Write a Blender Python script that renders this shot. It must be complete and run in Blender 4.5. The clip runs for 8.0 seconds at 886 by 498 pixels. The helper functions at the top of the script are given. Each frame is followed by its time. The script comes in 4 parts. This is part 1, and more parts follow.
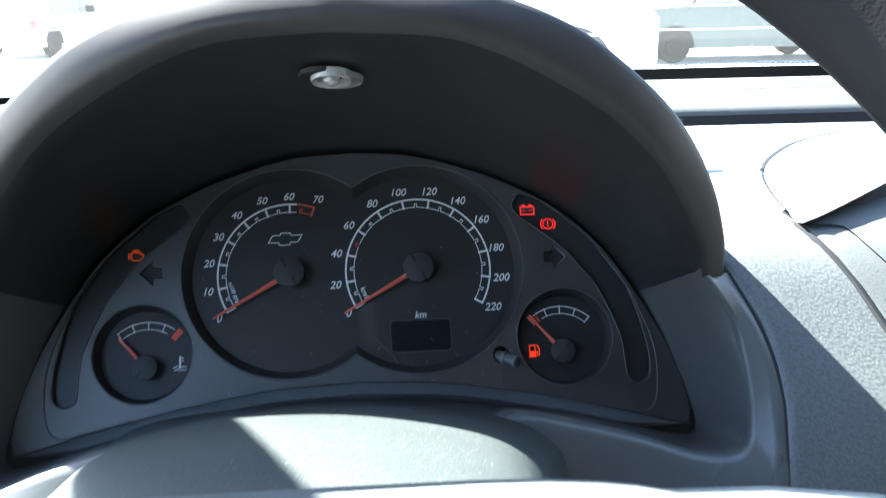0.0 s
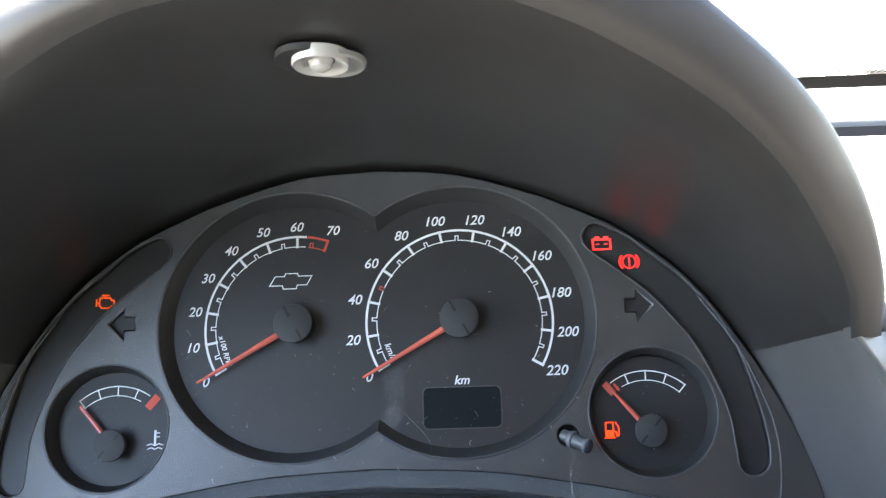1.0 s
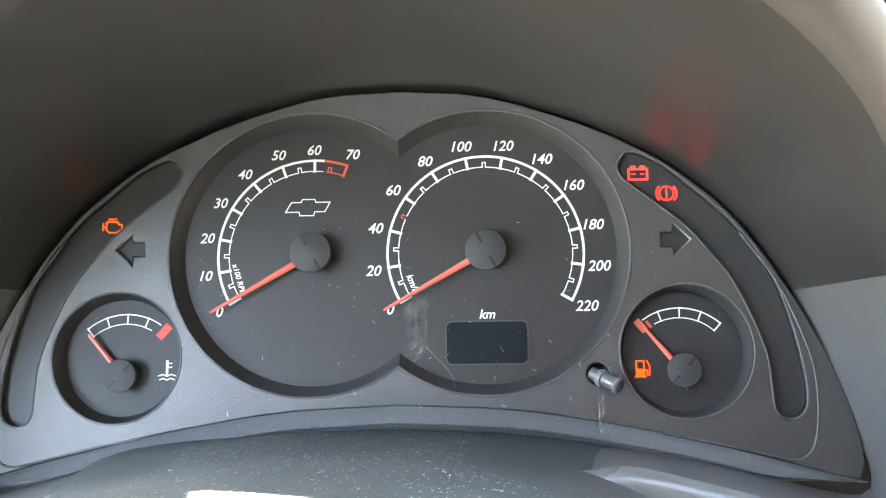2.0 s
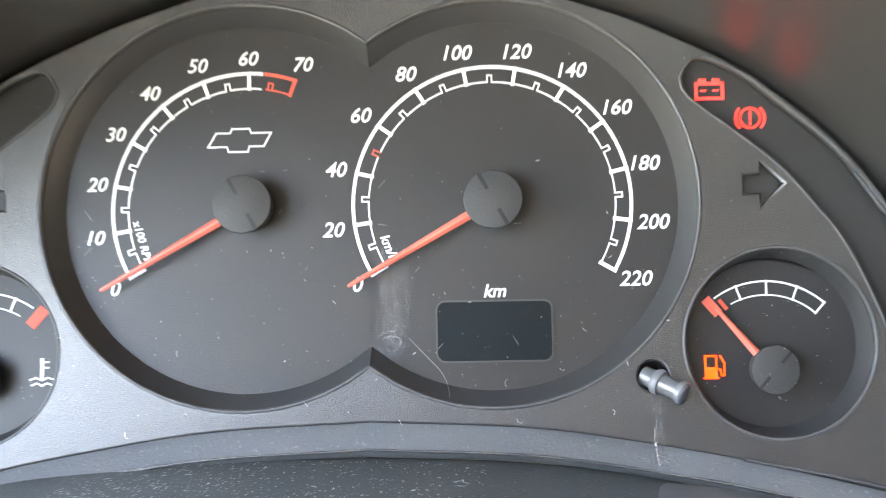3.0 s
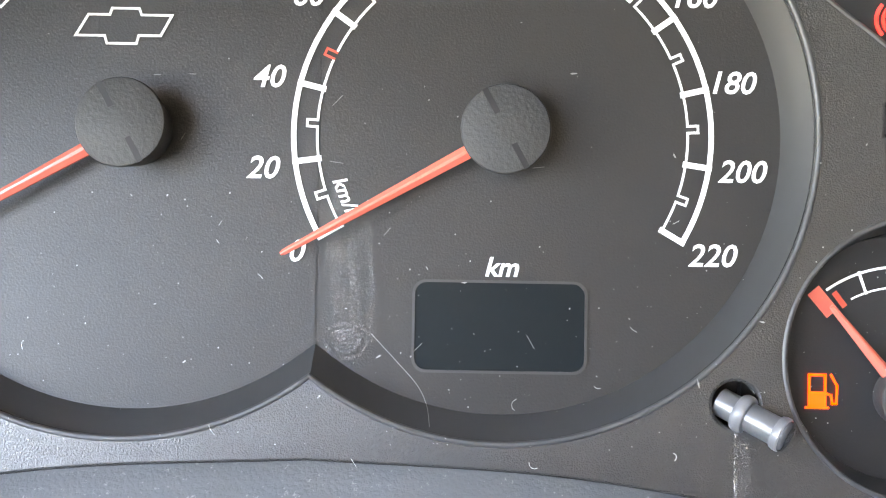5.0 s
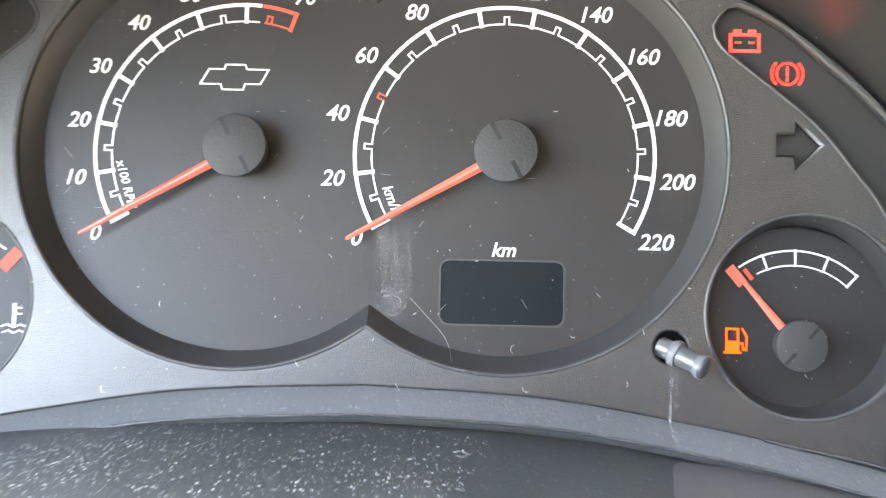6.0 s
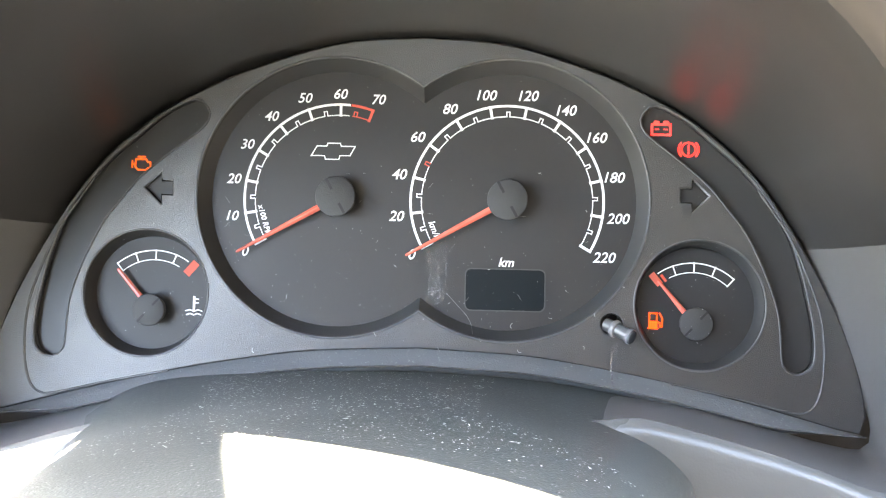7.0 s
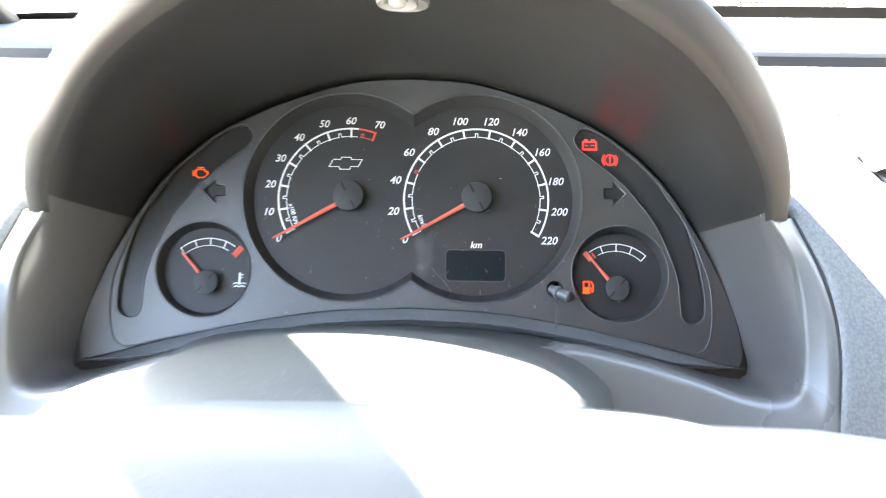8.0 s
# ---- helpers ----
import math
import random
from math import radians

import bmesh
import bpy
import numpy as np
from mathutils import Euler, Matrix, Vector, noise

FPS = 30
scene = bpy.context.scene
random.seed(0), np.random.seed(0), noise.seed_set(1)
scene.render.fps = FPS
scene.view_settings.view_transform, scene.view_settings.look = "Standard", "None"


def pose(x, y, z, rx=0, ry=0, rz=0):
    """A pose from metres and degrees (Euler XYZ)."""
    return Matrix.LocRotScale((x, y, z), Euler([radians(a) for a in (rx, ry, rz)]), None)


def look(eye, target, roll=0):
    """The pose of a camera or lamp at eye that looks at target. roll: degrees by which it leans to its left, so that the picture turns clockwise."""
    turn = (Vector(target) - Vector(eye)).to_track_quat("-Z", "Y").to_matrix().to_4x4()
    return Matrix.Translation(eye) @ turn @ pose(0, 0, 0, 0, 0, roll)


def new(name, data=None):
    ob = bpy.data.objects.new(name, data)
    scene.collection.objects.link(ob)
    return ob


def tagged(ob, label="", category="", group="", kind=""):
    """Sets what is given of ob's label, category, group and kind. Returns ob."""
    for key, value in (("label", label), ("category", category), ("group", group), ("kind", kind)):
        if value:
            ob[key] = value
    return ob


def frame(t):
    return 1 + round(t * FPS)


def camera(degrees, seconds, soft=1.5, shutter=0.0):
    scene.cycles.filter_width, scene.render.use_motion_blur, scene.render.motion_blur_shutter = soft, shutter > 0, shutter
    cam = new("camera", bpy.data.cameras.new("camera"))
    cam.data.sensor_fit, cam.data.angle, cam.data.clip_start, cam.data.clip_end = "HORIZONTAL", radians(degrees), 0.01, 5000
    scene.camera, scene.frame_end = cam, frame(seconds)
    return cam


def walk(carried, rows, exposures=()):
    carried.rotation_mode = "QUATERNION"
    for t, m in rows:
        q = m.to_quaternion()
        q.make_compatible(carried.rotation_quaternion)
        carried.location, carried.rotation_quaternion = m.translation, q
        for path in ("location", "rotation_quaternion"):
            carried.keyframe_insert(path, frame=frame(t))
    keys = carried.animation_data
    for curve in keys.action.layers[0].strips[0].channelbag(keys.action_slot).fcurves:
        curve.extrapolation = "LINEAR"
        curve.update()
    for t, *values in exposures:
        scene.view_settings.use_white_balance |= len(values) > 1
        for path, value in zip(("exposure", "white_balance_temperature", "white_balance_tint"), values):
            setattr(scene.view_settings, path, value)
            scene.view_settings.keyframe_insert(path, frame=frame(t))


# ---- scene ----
from mathutils import geometry

cam = camera(53.95, 8.0, soft=1.1, shutter=0.3)

# seconds, x, y, z in metres, turns in degrees
PATH = [
    (0.0, -0.0151, -0.4062, 1.0837, 73.10, 0.92, -4.15),
    (0.5, 0.0083, -0.3516, 1.0685, 76.80, 3.61, -1.68),
    (1.0, 0.0027, -0.3129, 1.0604, 75.30, 2.31, 0.82),
    (1.5, -0.0032, -0.3068, 1.0600, 72.34, 1.34, 1.53),
    (2.8, -0.0090, -0.2330, 1.0392, 67.39, 1.62, 0.47),
    (3.0, -0.0090, -0.2085, 1.0273, 66.70, 1.35, 0.45),
    (3.5, -0.0085, -0.1637, 1.0094, 64.87, -0.10, 0.18),
    (4.0, -0.0065, -0.1383, 0.9960, 63.94, -0.23, 0.29),
    (4.5, -0.0077, -0.1380, 0.9964, 63.00, -0.68, 0.71),
    (5.8, -0.0125, -0.1766, 1.0120, 63.74, -1.16, -0.22),
    (6.0, -0.0114, -0.1960, 1.0169, 64.95, -0.79, 1.18),
    (6.5, -0.0103, -0.2525, 1.0432, 65.12, -0.73, 1.64),
    (7.0, -0.0115, -0.2974, 1.0706, 64.75, -0.23, 2.39),
    (7.5, 0.0073, -0.3209, 1.0795, 66.27, -1.00, 1.75),
    (8.0, -0.0134, -0.4074, 1.0819, 68.80, -0.55, 0.58),
]
walk(cam, [(t, pose(*p)) for t, *p in PATH],
     exposures=[(0.0, 4.0, 5850, 5), (0.5, 4.3, 5900, 6), (1.0, 5.5, 6950, 11), (1.5, 6.05, 7650, 11), (3.0, 6.9, 8450, 14), (4.5, 6.9, 8750, 17), (6.0, 7.0, 8650, 14), (6.5, 7.0, 8550, 14), (7.0, 6.65, 8350, 14), (7.5, 6.45, 8250, 14), (8.0, 6.25, 7450, 12)])

# ---- world, sun ----
SUN_UP, SUN_TURN = 47.5, -64.5     # elevation, and degrees to the right of straight ahead
world = bpy.data.worlds.new("sky")
scene.world = world
world.use_nodes = True
wn = world.node_tree
sky = wn.nodes.new("ShaderNodeTexSky")
sky.sky_type, sky.sun_disc = "NISHITA", False
sky.sun_elevation, sky.sun_rotation = radians(SUN_UP), radians(SUN_TURN)
wn.links.new(sky.outputs[0], wn.nodes["Background"].inputs[0])
wn.nodes["Background"].inputs[1].default_value = 0.06
sun = new("sun", bpy.data.lights.new("sun", "SUN"))
sun.data.energy, sun.data.angle, sun.data.color = 5.0, radians(0.6), (1.0, 0.95, 0.86)
e, a = radians(SUN_UP), radians(SUN_TURN)
sun.matrix_world = look((0, 0, 0), (-math.sin(a) * math.cos(e), -math.cos(a) * math.cos(e), -math.sin(e)))
sun.location = (-8, 4, 12)


# ---- materials ----
def mat(name, color, rough=0.5, metal=0.0, grain=0.0, bump=0.0, cells=0.0, cell_bump=0.0, vary=0.12, spec=0.5, dust=0.0, dust_scale=900.0, emit=0.0, crease_shade=0.0, rough_vary=0.08):
    """A surface with two scales of variation: fine grain and broad wear; optional leather-like cells, their crease
    shade in the colour, and pale dust specks.
    """
    m = bpy.data.materials.new(name)
    m.use_nodes = True
    n, l = m.node_tree.nodes, m.node_tree.links
    b = n["Principled BSDF"]
    b.inputs["Roughness"].default_value, b.inputs["Metallic"].default_value = rough, metal
    b.inputs["Specular IOR Level"].default_value = spec
    tc = n.new("ShaderNodeTexCoord")
    broad = n.new("ShaderNodeTexNoise")
    broad.inputs["Scale"].default_value, broad.inputs["Detail"].default_value = 14.0, 5.0
    l.new(tc.outputs["Object"], broad.inputs["Vector"])
    ramp = n.new("ShaderNodeMapRange")
    ramp.inputs["From Min"].default_value, ramp.inputs["From Max"].default_value = 0.3, 0.7
    ramp.inputs["To Min"].default_value, ramp.inputs["To Max"].default_value = 1 - vary, 1 + vary
    l.new(broad.outputs["Fac"], ramp.inputs["Value"])
    mul = n.new("ShaderNodeMixRGB")
    mul.blend_type, mul.inputs[0].default_value, mul.inputs[1].default_value = "MULTIPLY", 1.0, (*color, 1)
    l.new(ramp.outputs[0], mul.inputs[2])
    col = mul.outputs[0]
    if dust:
        dn = n.new("ShaderNodeTexNoise")
        dn.inputs["Scale"].default_value, dn.inputs["Detail"].default_value, dn.inputs["Roughness"].default_value = dust_scale, 3.0, 0.75
        l.new(tc.outputs["Object"], dn.inputs["Vector"])
        dr = n.new("ShaderNodeMapRange")
        dr.inputs["From Min"].default_value, dr.inputs["From Max"].default_value, dr.inputs["To Max"].default_value = 0.62, 0.70, dust
        l.new(dn.outputs["Fac"], dr.inputs["Value"])
        mx = n.new("ShaderNodeMixRGB")
        mx.inputs[2].default_value = (0.55, 0.55, 0.53, 1)
        l.new(dr.outputs[0], mx.inputs[0])
        l.new(col, mx.inputs[1])
        col = mx.outputs[0]
    # cell borders darkened in the colour, as the shade in the grain's creases
    if crease_shade:
        vt, vm, vx = n.new("ShaderNodeTexVoronoi"), n.new("ShaderNodeMapRange"), n.new("ShaderNodeMixRGB")
        vt.inputs["Scale"].default_value = cells
        vm.inputs["From Min"].default_value, vm.inputs["From Max"].default_value, vm.inputs["To Min"].default_value, vm.inputs["To Max"].default_value = 0.2, 0.75, 1.0, 1.0 - crease_shade
        vx.blend_type, vx.inputs[0].default_value = "MULTIPLY", 1.0
        l.new(tc.outputs["Object"], vt.inputs["Vector"])
        l.new(vt.outputs["Distance"], vm.inputs["Value"])
        l.new(col, vx.inputs[1])
        l.new(vm.outputs[0], vx.inputs[2])
        col = vx.outputs[0]
    l.new(col, b.inputs["Base Color"])
    rr = n.new("ShaderNodeMapRange")
    rr.inputs["To Min"].default_value, rr.inputs["To Max"].default_value = max(rough - rough_vary, 0.02), min(rough + rough_vary, 1)
    l.new(broad.outputs["Fac"], rr.inputs["Value"])
    l.new(rr.outputs[0], b.inputs["Roughness"])
    last = None
    if grain and bump:
        fine = n.new("ShaderNodeTexNoise")
        fine.inputs["Scale"].default_value, fine.inputs["Detail"].default_value = grain, 3.0
        l.new(tc.outputs["Object"], fine.inputs["Vector"])
        bp = n.new("ShaderNodeBump")
        bp.inputs["Strength"].default_value, bp.inputs["Distance"].default_value = bump, 0.0006
        l.new(fine.outputs["Fac"], bp.inputs["Height"])
        last = bp
    if cells:
        vo = n.new("ShaderNodeTexVoronoi")
        vo.feature = "SMOOTH_F1"
        vo.inputs["Scale"].default_value = cells
        l.new(tc.outputs["Object"], vo.inputs["Vector"])
        bv = n.new("ShaderNodeBump")
        bv.invert = True
        bv.inputs["Strength"].default_value, bv.inputs["Distance"].default_value = cell_bump, 0.001
        l.new(vo.outputs["Distance"], bv.inputs["Height"])
        if last:
            l.new(last.outputs[0], bv.inputs["Normal"])
        last = bv
    if last:
        l.new(last.outputs[0], b.inputs["Normal"])
    if emit:
        b.inputs["Emission Color"].default_value, b.inputs["Emission Strength"].default_value = (*color, 1), emit
    return m


DIAL = mat("dial_black", (0.029, 0.0276, 0.0271), 0.4, grain=2500, bump=0.15, vary=0.15, spec=0.45)
DIAL_DARK = mat("gauge_black", (0.018, 0.0175, 0.018), 0.5, grain=2500, bump=0.1)
PRINT = mat("white_print", (0.88, 0.88, 0.87), 0.6, vary=0.04)
PRINT_RED = mat("red_print", (0.75, 0.10, 0.06), 0.6, vary=0.05)
NEEDLE = mat("needle_orange_red", (0.88, 0.18, 0.13), 0.22, vary=0.08, spec=0.9)
CAP = mat("needle_cap", (0.036, 0.0355, 0.035), 0.6, grain=1800, bump=0.2)
MASK = mat("mask_grey", (0.036, 0.0354, 0.0348), 0.26, grain=3200, bump=0.3, vary=0.06, spec=1.0, rough_vary=0.025)
WELL = mat("well_black", (0.03, 0.03, 0.03), 0.5)
CONE = mat("well_grey", (0.036, 0.036, 0.036), 0.42, spec=0.7)
CHIN = mat("chin_slate", (0.11, 0.117, 0.12), 0.45, grain=1500, bump=0.3, dust=0.3)
HOOD = mat("hood_plastic", (0.035, 0.0325, 0.0307), 0.46, grain=2600, bump=0.08, spec=0.45)
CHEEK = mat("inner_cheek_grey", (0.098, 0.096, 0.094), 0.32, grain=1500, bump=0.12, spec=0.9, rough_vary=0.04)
# darker copy of the hood plastic, with the shade under the arch in its colour
SHADED_LINING = mat("hood_lining", (0.026, 0.0248, 0.0239), 0.34, grain=2600, bump=0.08, spec=0.8, rough_vary=0.04)
FASCIA = mat("fascia_slate", (0.11, 0.115, 0.112), 0.3, grain=1400, bump=0.15, spec=0.7)
LEATHER = mat("dash_leather_grain", (0.14, 0.152, 0.152), 0.42, cells=800, cell_bump=0.12, crease_shade=0.28, vary=0.06)
DASH_TOP = mat("dash_top", (0.09, 0.095, 0.094), 0.55, cells=900, cell_bump=0.1)
GROOVE = mat("groove_black", (0.015, 0.015, 0.016), 0.6)
SHROUD = mat("shroud_plastic", (0.047, 0.054, 0.0525), 0.42, grain=1300, bump=0.25, dust=0.4, dust_scale=900)
WHEEL = mat("wheel_rubber", (0.018, 0.018, 0.019), 0.7, spec=0.25, cells=1100, cell_bump=0.05)
PAD = mat("wheel_pad", (0.09, 0.098, 0.097), 0.5, cells=1300, cell_bump=0.1)
SCREEN = mat("odometer_glass", (0.012, 0.016, 0.018), 0.3, vary=0.2, spec=0.12)
CLEAR = mat("clear_plastic", (0.10, 0.102, 0.104), 0.3, spec=0.8)
SKIRT = mat("worn_clear_plastic", (0.24, 0.24, 0.235), 0.3, spec=0.7)
KNOB_RING = mat("knob_ring", (0.16, 0.16, 0.165), 0.3)
# paler than MASK, to carry the highlight along the openings
EDGE_GLINT = mat("mask_edge_glint", (0.055, 0.055, 0.055), 0.42, spec=0.6)
LAMP_CLEAR = mat("clear_lamp", (0.4, 0.4, 0.39), 0.2, spec=0.8)
SLOT = mat("slot_dark", (0.007, 0.007, 0.007), 0.6)
KNOB = mat("knob_gloss", (0.07, 0.073, 0.08), 0.25, spec=1.0)
WINDOW_BLACK = mat("light_window_black", (0.024, 0.0235, 0.023), 0.42, spec=0.5)
RED_GLOW = mat("red_lamp", (1.0, 0.04, 0.035), 0.5, emit=0.03)
FUEL_GLOW = mat("orange_lamp", (1.0, 0.05, 0.006), 0.5, emit=0.05)
AMBER_GLOW = mat("amber_lamp", (1.0, 0.13, 0.01), 0.5, emit=0.012)
DUST_FAINT = mat("faint_dust", (0.32, 0.32, 0.31), 0.8)
DUST = mat("dust_speck", (0.68, 0.69, 0.66), 0.8)
ROOF_CLOTH = mat("grey_roof_cloth", (0.05, 0.048, 0.046), 0.9, grain=600, bump=0.3)
LINER = mat("dark_trim_cloth", (0.05, 0.048, 0.046), 0.9, grain=600, bump=0.3)
BACK_CLOTH = mat("grey_cabin_cloth", (0.08, 0.078, 0.076), 0.95, grain=800, bump=0.4)
CLOTH = mat("dark_carpet", (0.06, 0.058, 0.056), 0.95, grain=800, bump=0.4)
GROUND = mat("pale_gravel", (0.5, 0.48, 0.44), 0.9, grain=40, bump=0.4)
PAINT_WHITE = mat("white_car_paint", (0.78, 0.78, 0.77), 0.25, spec=0.6, vary=0.03)
PAINT_GREY = mat("grey_green_car_paint", (0.05, 0.06, 0.055), 0.25, spec=0.6, vary=0.05)
PAINT_SILVER = mat("silver_car_paint", (0.5, 0.52, 0.53), 0.25, spec=0.6, vary=0.05)
# dusty glass, its base colour made paler to stand in for the mirrored sky
CAR_GLASS = mat("dusty_sky_car_glass", (0.28, 0.29, 0.29), 0.15, spec=0.8)
TYRE = mat("tyre_rubber", (0.012, 0.012, 0.012), 0.9, spec=0.2)
ALLOY = mat("wheel_alloy", (0.014, 0.014, 0.014), 0.9, spec=0.1)
TAIL = mat("tail_lamp_red", (0.6, 0.03, 0.02), 0.25)
WALL_WHITE = mat("wall_white", (0.75, 0.74, 0.72), 0.85, grain=30, bump=0.3)
WALL_RED = mat("wall_red", (0.55, 0.05, 0.06), 0.7)


def glass(name, tint, gloss_rough=0.03, dust=0.014):
    """Thin dusty pane: straight through, with a Fresnel share of mirror gloss and a little sunlit dust."""
    m = bpy.data.materials.new(name)
    m.use_nodes = True
    n, l = m.node_tree.nodes, m.node_tree.links
    n.remove(n["Principled BSDF"])
    tr, gl, mx, fr = (n.new("ShaderNode" + k) for k in ("BsdfTransparent", "BsdfGlossy", "MixShader", "Fresnel"))
    tr.inputs[0].default_value = (*tint, 1)
    gl.inputs["Roughness"].default_value = gloss_rough
    fr.inputs["IOR"].default_value = 1.18
    du, dm = n.new("ShaderNodeBsdfTranslucent"), n.new("ShaderNodeMixShader")
    du.inputs[0].default_value, dm.inputs[0].default_value = (0.8, 0.8, 0.78, 1), dust
    l.new(tr.outputs[0], dm.inputs[1])
    l.new(du.outputs[0], dm.inputs[2])
    l.new(fr.outputs[0], mx.inputs[0])
    l.new(dm.outputs[0], mx.inputs[1])
    l.new(gl.outputs[0], mx.inputs[2])
    l.new(mx.outputs[0], n["Material Output"].inputs[0])
    return m


GLASS = glass("windscreen_glass", (0.93, 0.96, 0.95))

# ---- building helpers ----
MM = 0.001
TILT = 28.0                                            # the dial plane leans back by this
DASH = pose(0, 0, 0.95, -TILT, 0, 0)                   # x right, y into the dash, z up the dial plane; the speedometer's centre
MID = -31.0                                            # the cluster's middle line, in mm


def thing(name, label, category, m=DASH, group="", kind=""):
    ob = new(name)
    ob.empty_display_size = 0.02
    ob.matrix_world = m
    return tagged(ob, label, category, group, kind)


def smooth(me, angle=40):
    for p in me.polygons:
        p.use_smooth = True
    me.set_sharp_from_angle(angle=radians(angle))


def part(name, bm, material, parent, label="", angle=40):
    """Links a bmesh (in mm) as one mesh object under a thing or part."""
    bmesh.ops.scale(bm, vec=(MM, MM, MM), verts=bm.verts)
    me = bpy.data.meshes.new(name)
    bm.to_mesh(me)
    bm.free()
    me.materials.append(material)
    smooth(me, angle)
    ob = new(name, me)
    ob.parent = parent
    if label:
        ob["label"] = label
    return ob


def from_grid(rows, closed=False, thick=0.0):
    """A sheet through rows of points; thick: given a depth along its normals."""
    bm = bmesh.new()
    vs = [[bm.verts.new(p) for p in r] for r in rows]
    for a, b in zip(vs, vs[1:]):
        n = len(a)
        for i in range(n if closed else n - 1):
            bm.faces.new((a[i], a[(i + 1) % n], b[(i + 1) % n], b[i]))
    bmesh.ops.recalc_face_normals(bm, faces=bm.faces)
    if thick:
        bmesh.ops.solidify(bm, geom=bm.faces[:], thickness=thick)
    return bm


def flat(outlines, y0, y1, bevel=0.0):
    """A plate in the dial plane between y0 (back) and y1 (front, nearer the driver), outlines in (x, z); later outlines are holes."""
    cu = bpy.data.curves.new("outline", "CURVE")
    cu.dimensions, cu.fill_mode = "2D", "BOTH"
    for pts in outlines:
        sp = cu.splines.new("POLY")
        sp.points.add(len(pts) - 1)
        for p, (x, z) in zip(sp.points, pts):
            p.co = (x, z, 0, 1)
        sp.use_cyclic_u = True
    half = (y0 - y1) / 2
    cu.extrude, cu.bevel_depth, cu.bevel_resolution = half - bevel, bevel, 2 if bevel else 0
    cu.offset = -bevel
    ob = new("outline", cu)
    me = bpy.data.meshes.new_from_object(ob.evaluated_get(bpy.context.evaluated_depsgraph_get()))
    bpy.data.objects.remove(ob)
    bm = bmesh.new()
    bm.from_mesh(me)
    bpy.data.meshes.remove(me)
    for v in bm.verts:
        x, z, d = v.co
        v.co = (x, (y0 + y1) / 2 - d, z)
    bmesh.ops.remove_doubles(bm, verts=bm.verts, dist=0.0005)
    return bm


def inside(x, z, pts):
    """Whether (x, z) lies in a closed outline."""
    hit, (x0, z0) = False, pts[-1]
    for x1, z1 in pts:
        if (z1 > z) != (z0 > z) and x < (x0 - x1) * (z - z1) / (z0 - z1) + x1:
            hit = not hit
        x0, z0 = x1, z1
    return hit


def inset(pts, d):
    """An outline moved by d towards its own inside (negative: outwards)."""
    area = sum(a[0] * b[1] - b[0] * a[1] for a, b in zip(pts, pts[1:] + pts[:1]))
    s, out, n = (1 if area > 0 else -1), [], len(pts)
    for i, (x, z) in enumerate(pts):
        (ax, az), (bx, bz) = pts[i - 1], pts[(i + 1) % n]
        u, v = Vector((x - ax, z - az)).normalized(), Vector((bx - x, bz - z)).normalized()
        m = Vector((-u.y - v.y, u.x + v.x)) * s
        m = m.normalized() / max((1 + u.dot(v)) / 2, 0.25) ** 0.5 if m.length > 1e-6 else Vector((-u.y, u.x)) * s
        out.append((x + m.x * d, z + m.y * d))
    return out


def pierced(outer, holes, y0, y1, bevel):
    """A plate in the dial plane with holes, walls and rounded front edges."""
    loops = [(outer, 1)] + [(h, -1) for h in holes]
    bm, front = bmesh.new(), []
    for pts, s in loops:
        rings = []
        for d, y in ((0, y0), (0, y1 + bevel), (bevel * 0.3, y1 + bevel * 0.3), (bevel, y1)):
            rings.append([bm.verts.new((x, y, z)) for x, z in inset(pts, d * s)])
        for a, b in zip(rings, rings[1:]):
            for k in range(len(a)):
                bm.faces.new((a[k], a[(k + 1) % len(a)], b[(k + 1) % len(b)], b[k]))
        front.append(rings[-1])
    flat_v = [v for r in front for v in r]
    co = [Vector((v.co.x, v.co.z)) for v in flat_v]
    edges, k = [], 0
    for r in front:
        edges += [(k + i, k + (i + 1) % len(r)) for i in range(len(r))]
        k += len(r)
    vs, _, faces, orig, _, _ = geometry.delaunay_2d_cdt(co, edges, [], 0, 1e-5)
    made = [flat_v[o[0]] if o else bm.verts.new((v.x, y1, v.y)) for v, o in zip(vs, orig)]
    rim = [[(v.co.x, v.co.z) for v in r] for r in front]
    for f in faces:
        x, z = sum(vs[i].x for i in f) / 3, sum(vs[i].y for i in f) / 3
        if inside(x, z, rim[0]) and not any(inside(x, z, h) for h in rim[1:]):
            bm.faces.new([made[i] for i in f])
    bmesh.ops.recalc_face_normals(bm, faces=bm.faces)
    return bm


def arc(cx, cz, r, a0, a1, n=48):
    return [(cx + r * math.cos(radians(a0 + (a1 - a0) * i / n)), cz + r * math.sin(radians(a0 + (a1 - a0) * i / n))) for i in range(n + 1)]


def circle(cx, cz, r, n=72):
    return arc(cx, cz, r, 0, 360, n)[:-1]


def band(cx, cz, r0, r1, a0, a1, n=48):
    return arc(cx, cz, r1, a0, a1, n) + arc(cx, cz, r0, a1, a0, n)


def stroke(pts, w, closed=False):
    """Outlines of thin bars along a line of (x, z) points."""
    out = []
    seq = list(zip(pts, pts[1:] + (pts[:1] if closed else [])))
    if not closed:
        seq = seq[:len(pts) - 1]
    for (x0, z0), (x1, z1) in seq:
        d = math.hypot(x1 - x0, z1 - z0) or 1
        ux, uz = (x1 - x0) / d * w / 2, (z1 - z0) / d * w / 2
        out.append([(x0 - ux - uz, z0 - uz + ux), (x1 + ux - uz, z1 + uz + ux), (x1 + ux + uz, z1 + uz - ux), (x0 - ux + uz, z0 - uz - ux)])
    return out


